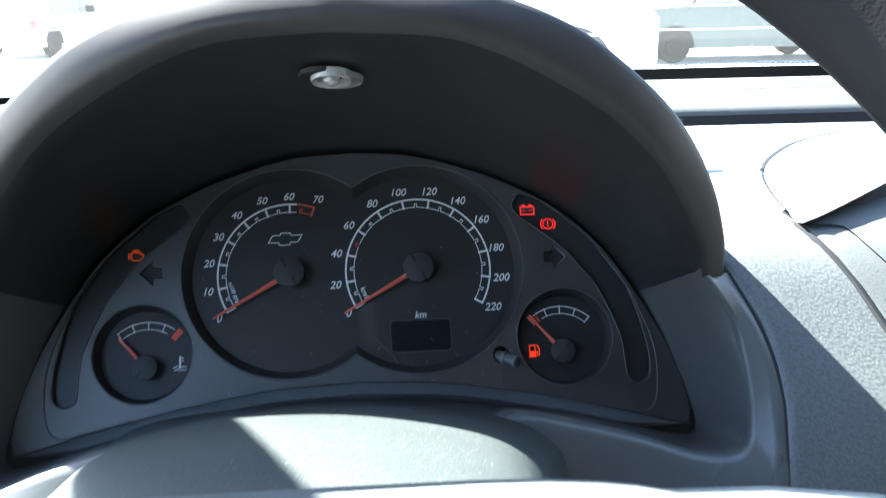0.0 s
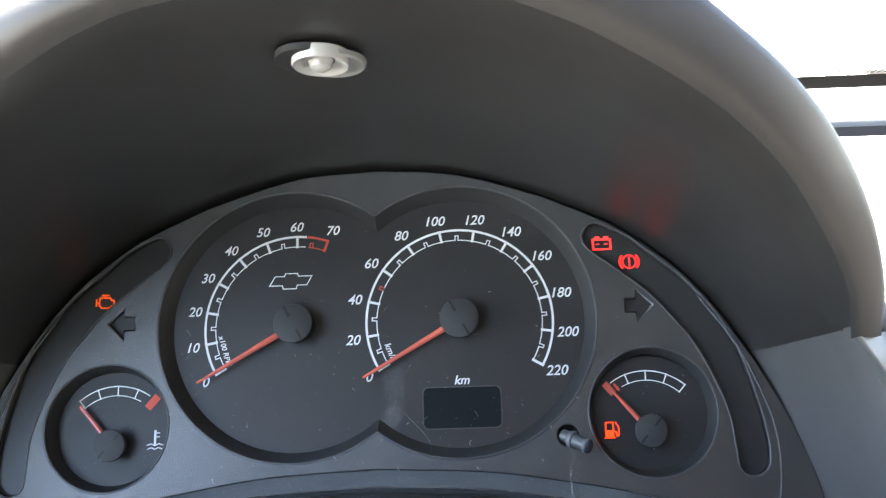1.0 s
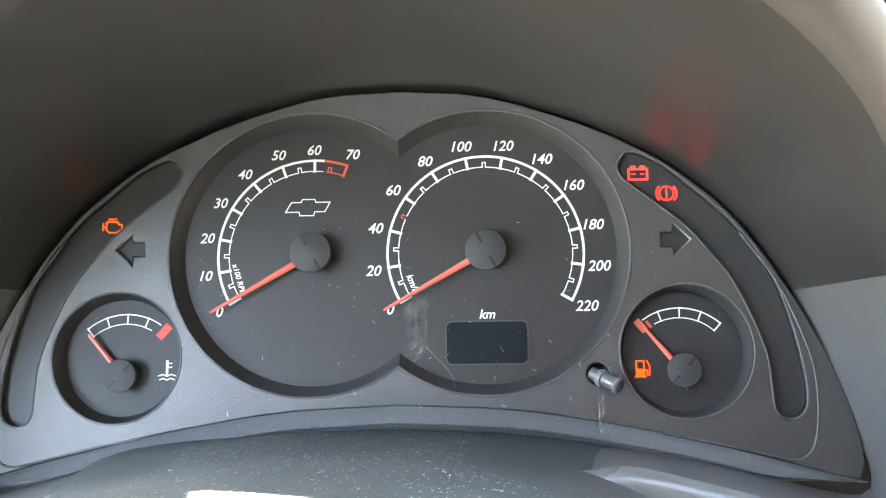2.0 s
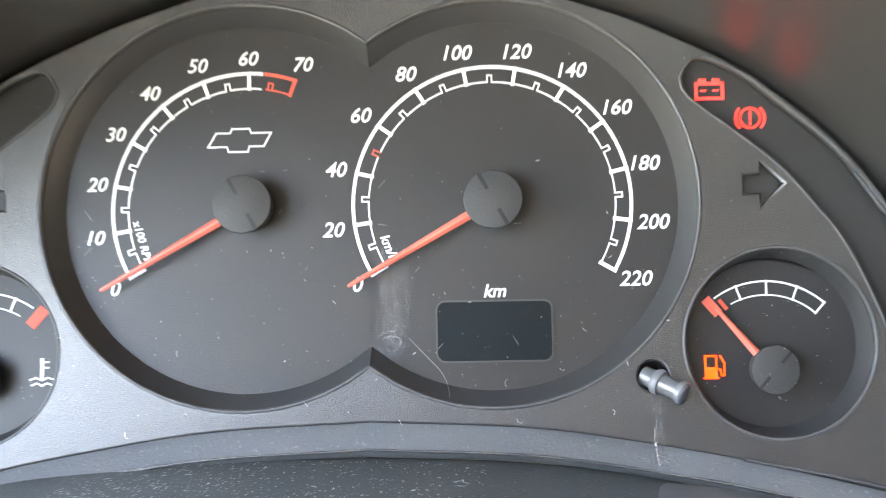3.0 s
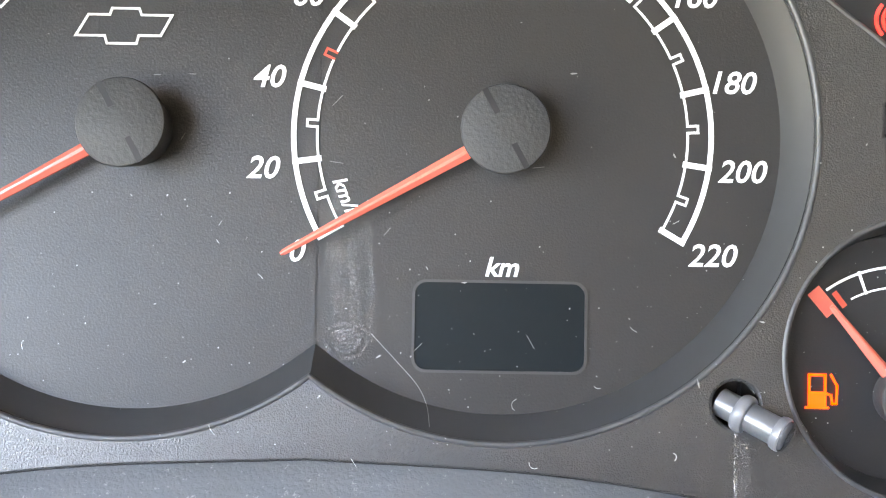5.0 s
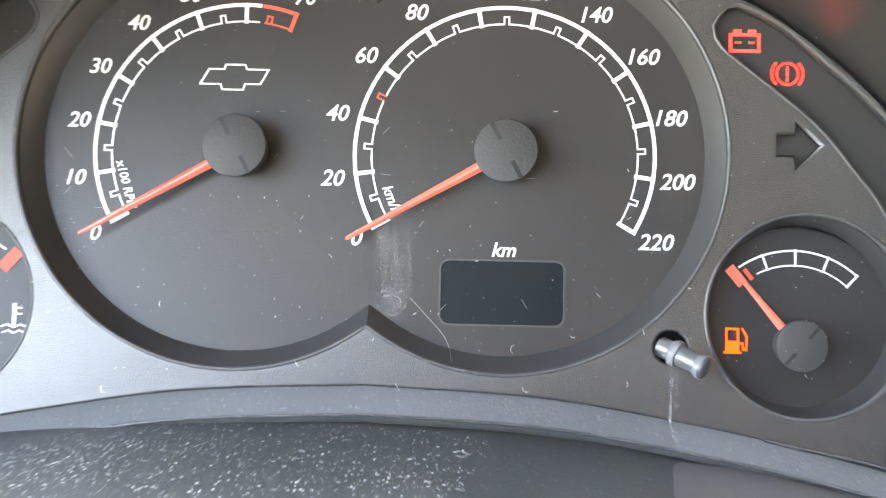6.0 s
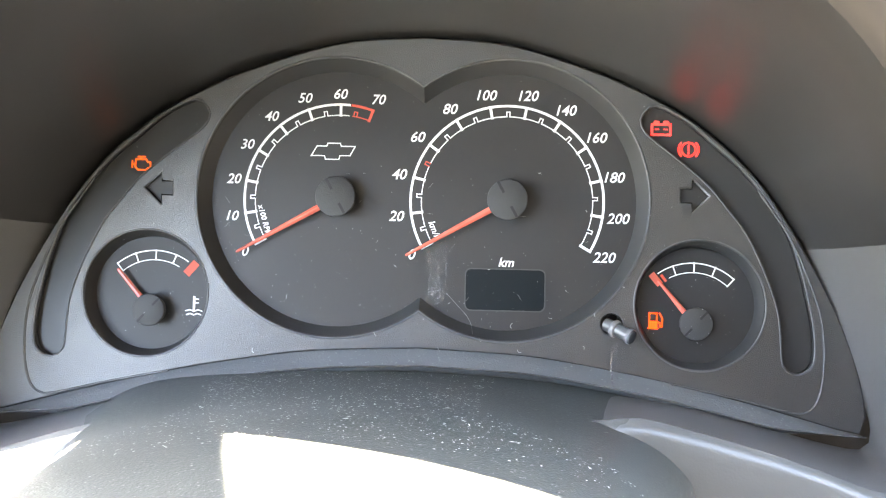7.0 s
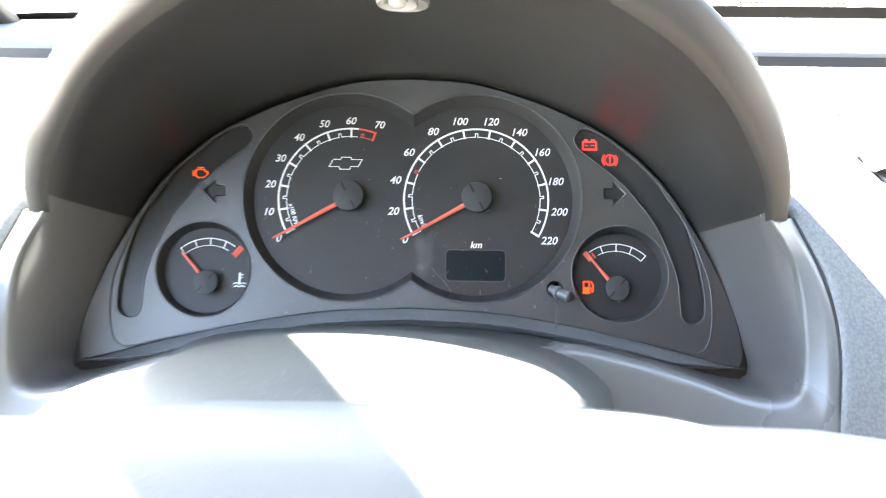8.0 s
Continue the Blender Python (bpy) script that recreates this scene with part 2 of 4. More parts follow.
def sheet(outlines, y):
    """Thin printed shapes in the dial plane at depth y, 0.06 mm thick, each outline filled by itself."""
    bm = bmesh.new()
    for pts in outlines:
        f = bm.faces.new([bm.verts.new((x, y, z)) for x, z in pts])
        f.normal_update()
        if f.normal.y > 0:
            f.normal_flip()
    return bm


def ring_sheet(cx, cz, r0, r1, a0, a1, y, n=64):
    bm = bmesh.new()
    o, i = arc(cx, cz, r1, a0, a1, n), arc(cx, cz, r0, a0, a1, n)
    vo, vi = [bm.verts.new((x, y, z)) for x, z in o], [bm.verts.new((x, y, z)) for x, z in i]
    for k in range(n):
        bm.faces.new((vo[k], vo[k + 1], vi[k + 1], vi[k]))
    bmesh.ops.recalc_face_normals(bm, faces=bm.faces)
    return bm


def merge(*bms):
    out = bmesh.new()
    for b in bms:
        me = bpy.data.meshes.new("tmp")
        b.to_mesh(me)
        b.free()
        out.from_mesh(me)
        bpy.data.meshes.remove(me)
    return out


def lettering(text, x, z, size, y, turn=0.0, shear=0.25, bold=0.02, wide=1.0):
    """Raised print of a short text, centred at (x, z) in the dial plane."""
    cu = bpy.data.curves.new("text", "FONT")
    cu.body, cu.size, cu.shear, cu.offset = text, size, shear, bold * size
    cu.align_x, cu.align_y = "CENTER", "CENTER"
    cu.resolution_u = 3
    ob = new("text", cu)
    me = bpy.data.meshes.new_from_object(ob.evaluated_get(bpy.context.evaluated_depsgraph_get()))
    bpy.data.objects.remove(ob)
    bm = bmesh.new()
    bm.from_mesh(me)
    bpy.data.meshes.remove(me)
    xs, ys = [v.co.x for v in bm.verts], [v.co.y for v in bm.verts]
    mx, my = (min(xs) + max(xs)) / 2, (min(ys) + max(ys)) / 2
    c, s = math.cos(radians(turn)), math.sin(radians(turn))
    for v in bm.verts:
        u, w = (v.co.x - mx) * wide, v.co.y - my
        v.co = (x + u * c - w * s, y, z + u * s + w * c)
    bmesh.ops.recalc_face_normals(bm, faces=bm.faces)
    for f in bm.faces:
        if f.normal.y > 0:
            f.normal_flip()
    return bm


def curve_points(pts, n):
    """n points at even steps along a smooth line through pts (Catmull-Rom)."""
    p = [np.array(q, float) for q in pts]
    p = [2 * p[0] - p[1]] + p + [2 * p[-1] - p[-2]]
    fine = []
    for i in range(1, len(p) - 2):
        for t in np.linspace(0, 1, 16, endpoint=False):
            fine.append(0.5 * (2 * p[i] + (p[i + 1] - p[i - 1]) * t + (2 * p[i - 1] - 5 * p[i] + 4 * p[i + 1] - p[i + 2]) * t * t
                               + (3 * p[i] - p[i - 1] - 3 * p[i + 1] + p[i + 2]) * t ** 3))
    fine.append(p[-2])
    fine = np.array(fine)
    s = np.concatenate([[0], np.cumsum(np.linalg.norm(np.diff(fine, axis=0), axis=1))])
    return [tuple(np.interp(u, s, fine[:, k]) for k in range(fine.shape[1])) for u in np.linspace(0, s[-1], n)]


def mirrored(half, n):
    """half: (x from the middle, y, z) from the top middle down one side; gives the whole line from side to side."""
    h = curve_points(half, n)
    return [(MID - x, y, z) for x, y, z in reversed(h)] + [(MID + x, y, z) for x, y, z in h[1:]]


def disc(cx, cz, y0, y1, r0, r1, n=48, round_edge=0.6):
    """A turned knob along y: back radius r0 at y0, front radius r1 at y1, with a rounded front edge."""
    prof = [(y0, r0), (y1 + round_edge, r1), (y1 + round_edge * 0.3, r1 - round_edge * 0.3), (y1, r1 - round_edge)]
    return from_rows_turned(cx, cz, prof, n)


def from_rows_turned(cx, cz, prof, n=48):
    rows = [[(cx + r * math.cos(2 * math.pi * i / n), y, cz + r * math.sin(2 * math.pi * i / n)) for i in range(n)] for y, r in prof]
    bm = from_grid(rows, closed=True)
    bm.verts.ensure_lookup_table()
    bmesh.ops.contextual_create(bm, geom=bm.verts[-n:])
    bmesh.ops.recalc_face_normals(bm, faces=bm.faces)
    return bm


def box(x0, x1, y0, y1, z0, z1, bevel=0.0, seg=2):
    bm = bmesh.new()
    bmesh.ops.create_cube(bm, size=1)
    for v in bm.verts:
        v.co = ((x0 + x1) / 2 + v.co.x * (x1 - x0), (y0 + y1) / 2 + v.co.y * (y1 - y0), (z0 + z1) / 2 + v.co.z * (z1 - z0))
    if bevel:
        bmesh.ops.bevel(bm, geom=bm.edges[:], offset=bevel, segments=seg, affect="EDGES", profile=0.5)
    return bm


def tube(pts, r, n=16, closed=False, flatten=1.0):
    """A round bar along a line of 3D points."""
    p = [Vector(q) for q in pts]
    rows = []
    m = len(p)
    for i, q in enumerate(p):
        d = (p[(i + 1) % m] - p[i - 1]) if closed else (p[min(i + 1, m - 1)] - p[max(i - 1, 0)])
        d.normalize()
        up = Vector((0, 1, 0)) if abs(d.y) < 0.9 else Vector((0, 0, 1))
        s = d.cross(up).normalized()
        u = s.cross(d)
        w = r[i] if isinstance(r, (list, tuple)) else r
        rows.append([q + s * w * math.cos(2 * math.pi * k / n) + u * w * flatten * math.sin(2 * math.pi * k / n) for k in range(n)])
    if closed:
        rows.append(rows[0])
    bm = from_grid(rows, closed=True)
    bmesh.ops.remove_doubles(bm, verts=bm.verts, dist=1e-5)
    if not closed:
        bmesh.ops.holes_fill(bm, edges=[e for e in bm.edges if e.is_boundary])
    bmesh.ops.recalc_face_normals(bm, faces=bm.faces)
    return bm


# ---- instrument cluster ----
cluster = thing("instrument_cluster", "black car instrument cluster with white scales and red needles", "instrument cluster")
TACH = (-62.1, 0.0)
TEMP, FUEL = (-129.8, -42.6), (68.0, -43.0)
PY = -0.25                                             # print lies this far in front of the dial face
LO, LI = 0.9, 0.42                                     # scale line widths
FRONT = -6.6                                           # the front of the mask


def dial_face(name, outline, material, label):
    return part(name, flat([outline], 2.0, 0.0), material, cluster, label)


back = part("back_plate", flat([[(MID - 172, -95), (MID + 172, -95), (MID + 172, 75), (MID - 172, 75)]], 6.0, 2.2), DIAL_DARK, cluster)
speedo = dial_face("speedometer", arc(0, 0, 56, -123.92, 123.92, 64), DIAL, "black speedometer face with white numerals to two hundred and twenty")
tach = dial_face("tachometer", arc(*TACH, 56, 56.08, 303.92, 64), DIAL, "black tachometer face with a red zone at the end")
temp = dial_face("temperature_gauge", circle(*TEMP, 27), DIAL_DARK, "small round temperature gauge with a red end mark")
fuel = dial_face("fuel_gauge", circle(*FUEL, 27), DIAL_DARK, "small round fuel gauge reading empty")


def at(c, r, a):
    return (c[0] + r * math.cos(radians(a)), c[1] + r * math.sin(radians(a)))


def radial(c, r0, r1, a, w):
    return stroke([at(c, r0, a), at(c, r1, a)], w)


def notch(c, a, r, h=1.75, w=1.15):
    """The small raised mark of a half step: an outlined tooth on the inner line."""
    (x0, z0), t = at(c, r, a), radians(a)
    ux, uz, vx, vz = math.cos(t), math.sin(t), -math.sin(t), math.cos(t)
    p = [(x0 + vx * w / 2, z0 + vz * w / 2), (x0 + ux * h + vx * w / 2, z0 + uz * h + vz * w / 2),
         (x0 + ux * h - vx * w / 2, z0 + uz * h - vz * w / 2), (x0 - vx * w / 2, z0 - vz * w / 2)]
    return stroke(p, LI)


def main_scale(parent, c, RO, first, step, count, red_from=None, red_notch=None):
    RI = RO - 4.0
    last = first - step * count
    white_end = last if red_from is None else red_from
    part("scale_line", ring_sheet(*c, RO - LO / 2, RO + LO / 2, first, white_end, PY), PRINT, parent)
    gap = math.degrees(0.62 / RI)
    marks = [first - step * (k + 0.5) for k in range(count)]
    runs, a = [], first
    for m in marks:
        if m < white_end:
            break
        runs.append((a, m + gap))
        a = m - gap
    runs.append((a, white_end))
    for p, q in runs:
        part("inner_line", ring_sheet(*c, RI - LI / 2, RI + LI / 2, p, q, PY, 12), PRINT, parent)
    for k in range(count + 1):
        a = first - step * k
        if a >= white_end - 0.1:
            part("tick", sheet(radial(c, RI, RO, a, 1.0), PY - 0.02), PRINT, parent)
    for k, m in enumerate(marks):
        if m >= white_end and k != red_notch:
            part("half_tick", sheet(notch(c, m, RI), PY - 0.03), PRINT, parent)
    if red_notch is not None:
        part("half_tick", sheet(notch(c, marks[red_notch], RI), PY - 0.03), PRINT_RED, parent, "red half mark")
    if red_from is not None:
        part("red_line", ring_sheet(*c, RO - LO / 2, RO + LO / 2, red_from - 0.4, last, PY, 16), PRINT_RED, parent, "red end of the scale")
        part("red_line", ring_sheet(*c, RI - LI / 2, RI + LI / 2, red_from - 2, last, PY, 16), PRINT_RED, parent, "red end of the scale")
        part("tick", sheet(radial(c, RI, RO, last, 1.0), PY - 0.02), PRINT_RED, parent, "red end mark")
        part("half_tick", sheet(notch(c, marks[-1], RI), PY - 0.03), PRINT_RED, parent, "red half mark")


main_scale(speedo, (0, 0), 35.4, 210.0, 240 / 11, 11, red_notch=2)
main_scale(tach, TACH, 35.0, 210.0, 20.0, 7, red_from=84.0)

for text, x, z in (("0", -34.3, -20.1), ("20", -40.4, -6.1), ("40", -39.6, 9.4), ("60", -33.1, 23.4), ("80", -21.4, 34.0), ("100", -8.0, 39.3), ("120", 7.4, 39.3),
                   ("140", 21.4, 34.1), ("160", 32.7, 24.2), ("180", 39.3, 9.6), ("200", 40.8, -5.5), ("220", 35.9, -19.8)):
    part("numeral", lettering(text, x, z, 5.35, PY, bold=0.014), PRINT, speedo)
for text, x, z in (("0", -96.1, -20.2), ("10", -101.3, -7.1), ("20", -101.2, 6.7), ("30", -96.6, 19.7), ("40", -87.8, 30.3), ("50", -75.5, 37.3), ("60", -62.2, 39.0), ("70", -48.0, 37.1)):
    part("numeral", lettering(text, x, z, 5.15, PY, bold=0.014), PRINT, tach)
part("unit_text", lettering("km", 0.3, -22.3, 4.6, PY), PRINT, speedo)
part("unit_text", lettering("km/h", -26.2, -11.0, 3.45, PY, -67, 0.2), PRINT, speedo)
part("unit_text", lettering("x100 RPM", -89.3, -8.6, 2.85, PY, -73, 0.15), PRINT, tach)

# plain emblem outline on the tachometer
em = [(-72.7, 15.8), (-70.6, 19.4), (-67.0, 19.4), (-66.6, 20.5), (-62.0, 20.5), (-61.6, 19.4), (-56.4, 19.4), (-58.3, 15.9), (-62.0, 15.9), (-62.4, 14.5), (-67.4, 14.5), (-67.8, 15.8)]
part("emblem_outline", flat([inset(em, -0.2), inset(em, 0.2)], PY + 0.05, PY), PRINT, tach, "thin white outline emblem")


def small_scale(parent, c, red_at):
    r1, r0 = 22.0, 18.4
    part("scale_line", ring_sheet(*c, r1 - 0.35, r1 + 0.1, 126 if red_at == 130 else 130, 48 if red_at == 130 else 55, PY, 32), PRINT, parent)
    part("inner_line", ring_sheet(*c, r0 - 0.15, r0 + 0.2, 118 if red_at == 130 else 130, 48 if red_at == 130 else 60, PY, 32), PRINT, parent)
    for k in range(5):
        a = 130 - 20.5 * k
        if a != red_at:
            part("tick", sheet(radial(c, r0, r1, a, 0.5), PY - 0.02), PRINT, parent)


small_scale(fuel, FUEL, 130)
small_scale(temp, TEMP, 48)
part("red_mark", sheet(stroke([at(FUEL, 18.3, 123.0), at(FUEL, 20.4, 123.5)], 1.0), PY - 0.04), PRINT_RED, fuel)
part("red_mark", sheet(stroke([at(TEMP, 19.3, 48.5), at(TEMP, 22.2, 48.5)], 2.9), PY - 0.04), PRINT_RED, temp, "red overheating mark")
# small thermometer sign
tx, tz = -114.6, -41.2
part("thermometer_sign", sheet(stroke([(tx, tz - 1.2), (tx, tz + 3.4)], 0.9) + stroke([(tx, tz + 2.8), (tx + 1.6, tz + 2.8)], 0.4) + stroke([(tx, tz + 1.4), (tx + 1.6, tz + 1.4)], 0.4)
                               + stroke([(tx - 3, tz - 1.6), (tx - 1.5, tz - 1.1), (tx, tz - 1.8), (tx + 1.5, tz - 1.1), (tx + 3, tz - 1.6)], 0.4)
                               + stroke([(tx - 2.6, tz - 3), (tx - 1.3, tz - 2.5), (tx, tz - 3.1), (tx + 1.3, tz - 2.5), (tx + 2.6, tz - 3)], 0.4), PY), PRINT, temp)


def needle(parent, c, angle, length, w0, w1, y, hub_r, hub_y, tail=0.0):
    a = radians(angle)
    ux, uz, vx, vz = math.cos(a), math.sin(a), -math.sin(a), math.cos(a)
    rows = []
    for d, w, h in ((hub_r * 0.5, w0, 0.9), (hub_r, w0, 0.9), (length * 0.6, (w0 + w1) / 2, 0.75), (length - 0.6, w1, 0.5), (length, w1 * 0.6, 0.4)):
        x, z = c[0] + ux * d, c[1] + uz * d
        rows.append([(x + vx * w / 2, y + h, z + vz * w / 2), (x + vx * w / 2, y + h * 0.4, z + vz * w / 2), (x + vx * w * 0.12, y - h * 0.5, z + vz * w * 0.12),
                     (x - vx * w * 0.12, y - h * 0.5, z - vz * w * 0.12), (x - vx * w / 2, y + h * 0.4, z - vz * w / 2), (x - vx * w / 2, y + h, z - vz * w / 2)])
    bm = from_grid(rows, closed=True)
    bmesh.ops.holes_fill(bm, edges=[e for e in bm.edges if e.is_boundary])
    bmesh.ops.recalc_face_normals(bm, faces=bm.faces)
    part("needle", bm, NEEDLE, parent, "orange-red tapered needle", 25)
    part("needle_cap", disc(*c, -0.3, hub_y, hub_r - 1.0, hub_r, round_edge=0.5), CAP, parent, "round dark grey needle cap with two slots")
    for k in (1, -1):
        b = radians(119 if hub_r > 7 else 48)
        bx, bz = math.cos(b) * k, math.sin(b) * k
        p, q = (c[0] + bx * hub_r * 0.45, c[1] + bz * hub_r * 0.45), (c[0] + bx * hub_r * 0.93, c[1] + bz * hub_r * 0.93)
        part("slot", sheet(stroke([p, q], hub_r * 0.13), hub_y - 0.03), SLOT, parent)


needle(speedo, (0, 0), 209.6, 42.0, 2.3, 1.0, -4.2, 7.3, -8.0)
needle(tach, TACH, 209.6, 42.0, 2.3, 1.0, -4.2, 7.3, -8.0)
needle(fuel, FUEL, 130.5, 20.0, 1.9, 1.0, -2.8, 5.9, -5.5)
needle(temp, TEMP, 131.0, 19.5, 1.9, 1.3, -2.8, 5.9, -5.5)
part("needle_tip", sheet(stroke([at(FUEL, 19.4, 130.5), at(FUEL, 22.0, 130.5)], 2.5), PY - 0.06), NEEDLE, fuel, "red block at the empty mark")

# odometer window
def rounded(x0, x1, z0, z1, r, n=6):
    out = []
    for cx, cz, a in ((x1 - r, z1 - r, 0), (x0 + r, z1 - r, 90), (x0 + r, z0 + r, 180), (x1 - r, z0 + r, 270)):
        out += arc(cx, cz, r, a, a + 90, n)
    return out


odo = part("odometer_window", sheet([rounded(-14.4, 14.4, -39.9, -25.0, 2.0)], -0.2), SCREEN, speedo, "blank dark liquid crystal display")
part("window_edge", flat([rounded(-14.8, 14.8, -40.3, -24.6, 2.3), rounded(-14.35, 14.35, -39.85, -25.05, 2.0)], -0.1, -0.45), CONE, odo)

# ---- mask with its openings ----
HALF = [(0, 59), (30, 56.7), (61, 47.4), (76, 41.0), (91.5, 33.2), (104, 24.2), (113.5, 15.9), (123, 5.1), (131.4, -7.5), (139, -20.5), (147.2, -36.5), (153.2, -51.5), (155.8, -60)]
LOWER = [(155.8, -60), (157.8, -70), (158.0, -76.5), (157.0, -79.6), (153.5, -80.2), (141, -77), (120, -71.5), (95, -65.5), (72, -61), (40, -56.2), (0, -54.2)]


def both(half, n):
    h = [(x, z) for x, _, z in curve_points([(x, 0, z) for x, z in half], n)]
    return h


up, low = both(HALF, 26), both(LOWER, 26)
right = up + low[1:]
mask_outline = [(MID + x, z) for x, z in right] + [(MID - x, z) for x, z in reversed(right[1:-1])]
ca = math.degrees(math.acos(-TACH[0] / 2 / 50.7))
eight = arc(0, 0, 50.7, -(180 - ca), 180 - ca, 72) + arc(*TACH, 50.7, ca, 360 - ca, 72)[1:-1]


def strip(side):
    """The long dark crescent that holds the warning lamps."""
    out = curve_points([(78.4, 0, 29.9), (80.4, 0, 33.2), (84.0, 0, 34.7), (94.2, 0, 29.8), (104.2, 0, 21.4), (113.8, 0, 13.0), (123.0, 0, 2.2), (130.4, 0, -9.8), (134.8, 0, -21.8), (137.8, 0, -33.6), (139.6, 0, -43.6), (140.1, 0, -52.5), (138.6, 0, -57.6), (133.8, 0, -59.8), (129.4, 0, -57.2),
                        (128.6, 0, -49.4), (127.4, 0, -37.6), (122.6, 0, -23.6), (116.2, 0, -10.4), (110.4, 0, -2.8), (103.0, 0, 6.3), (93.2, 0, 14.8), (83.4, 0, 22.4), (79.4, 0, 26.2), (78.4, 0, 29.9)], 90)[:-1]
    return [(MID + side * x, z) for x, _, z in out]


def arrow(side, cx, cz):
    return [(cx + side * x, cz + z) for x, z in ((4.9, 0), (-0.6, 5.6), (-0.6, 2.3), (-4.8, 2.3), (-4.8, -2.3), (-0.6, -2.3), (-0.6, -5.6))]


mask = part("mask", pierced(mask_outline, [eight, circle(-130.6, -36.3, 22.8), circle(69.0, -36.3, 23.0), strip(1), strip(-1), arrow(1, 66.7, 2.7), arrow(-1, -127.0, 2.1), circle(37.9, -43.9, 3.7, 32)],
                            FRONT + 1.5, FRONT, 0.7), MASK, cluster, "matt grey mask with a double ring opening and two crescent slots", 50)
for face in mask.data.polygons:
    face.use_smooth = abs(face.normal.y) < 0.99
lines = [[(x, y, z) for x, z in inset(eight, d)] for y, d in ((FRONT + 1.3, -0.2), (-3.6, 1.0), (-0.2, 3.4), (0.4, 3.6))]
part("well_wall", from_grid(lines, closed=True), CONE, cluster, "dark grey sloping wall round the two large dials", 50)
for hole, slope in ((circle(-130.6, -36.3, 22.8), 2.2), (circle(69.0, -36.3, 23.0), 2.2), (strip(1), 0.0), (strip(-1), 0.0)):
    lines = [[(x, y, z) for x, z in inset(hole, d * slope - 0.25)] for y, d in ((FRONT + 1.4, 0), (-3.0, 0.5), (-0.2, 1.0), (0.6, 1.0))]
    part("well_wall", from_grid(lines, closed=True), WELL, cluster, "black recessed wall")
for s in (1, -1):
    part("lamp_strip", sheet([strip(s)], -3.6), WINDOW_BLACK, cluster, "dark crescent lamp strip")
part("arrow_window", sheet([arrow(1, 66.7, 2.7)], -4.6), WINDOW_BLACK, cluster)
part("arrow_window", sheet([arrow(-1, -127.0, 2.1)], -4.6), WINDOW_BLACK, cluster)


def lamp(name, outlines, material, label, y=-3.8):
    return part(name, sheet(outlines, y), material, cluster, label)


bx, bz = 55.2, 27.2
lamp("battery_lamp", stroke([(bx - 3.3, bz - 2.2), (bx + 3.3, bz - 2.2), (bx + 3.3, bz + 1.6), (bx - 3.3, bz + 1.6)], 0.75, True) + stroke([(bx - 2.2, bz + 2.4), (bx - 1.2, bz + 2.4)], 0.9)
     + stroke([(bx + 1.2, bz + 2.4), (bx + 2.2, bz + 2.4)], 0.9) + stroke([(bx - 2.1, bz - 0.2), (bx - 1.0, bz - 0.2)], 0.4) + stroke([(bx + 1.0, bz - 0.2), (bx + 2.1, bz - 0.2)], 0.4), RED_GLOW, "lit red battery warning lamp")
kx, kz = 65.1, 19.8
lamp("brake_lamp", stroke(circle(kx, kz, 2.5, 24), 0.55, True) + stroke(arc(kx, kz, 3.6, 140, 220, 10), 0.6) + stroke(arc(kx, kz, 3.6, -40, 40, 10), 0.6)
     + stroke([(kx, kz - 0.3), (kx, kz + 1.5)], 0.55) + stroke([(kx, kz - 1.5), (kx, kz - 1.1)], 0.55), RED_GLOW, "lit red brake warning lamp")
gx, gz = -134.8, 11.1
lamp("engine_lamp", stroke([(gx - 2.2, gz + 1.6), (gx - 0.6, gz + 1.6), (gx + 1.6, gz + 1.6), (gx + 2.2, gz + 0.6), (gx + 3.2, gz + 0.6), (gx + 3.2, gz - 1.6), (gx + 2.3, gz - 1.6), (gx + 1.7, gz - 2.3),
                            (gx - 1.4, gz - 2.3), (gx - 2.4, gz - 1.2), (gx - 2.4, gz + 0.4)], 0.55, True) + stroke([(gx - 1.5, gz + 2.6), (gx + 1.1, gz + 2.6)], 0.55)
     + stroke([(gx - 0.3, gz + 1.6), (gx - 0.3, gz + 2.6)], 0.55) + stroke([(gx - 3.6, gz + 1.0), (gx - 3.6, gz - 1.4)], 0.55) + stroke([(gx - 3.6, gz - 0.3), (gx - 2.4, gz - 0.3)], 0.5), AMBER_GLOW, "lit amber engine warning lamp")
fx, fz = 54.2, -42.2
part("fuel_lamp", sheet([[(fx - 2.0, fz - 2.8), (fx + 1.1, fz - 2.8), (fx + 1.1, fz - 0.2), (fx - 2.0, fz - 0.2)]]
                        + stroke([(fx - 1.8, fz - 0.2), (fx - 1.8, fz + 2.6), (fx + 0.9, fz + 2.6), (fx + 0.9, fz - 0.2)], 0.45) + stroke([(fx - 2.3, fz - 2.9), (fx + 1.4, fz - 2.9)], 0.4)
                        + stroke([(fx + 1.3, fz - 0.6), (fx + 1.9, fz - 0.8), (fx + 2.1, fz - 2.2), (fx + 2.8, fz - 2.2), (fx + 2.9, fz + 0.8), (fx + 1.9, fz + 2.6)], 0.4), PY - 0.05), FUEL_GLOW, fuel, "lit orange fuel pump lamp")

# thin smooth beads added round the openings, paler to give their edges a highlight
for hole, r in ((eight, 0.55), (circle(69.0, -36.3, 23.0), 0.5), (circle(-130.6, -36.3, 22.8), 0.4), (strip(1), 0.45), (strip(-1), 0.4)):
    part("opening_glint", tube([(x, FRONT + 0.25, z) for x, z in inset(hole, -0.6 * r)], r, 10, True), EDGE_GLINT, cluster)

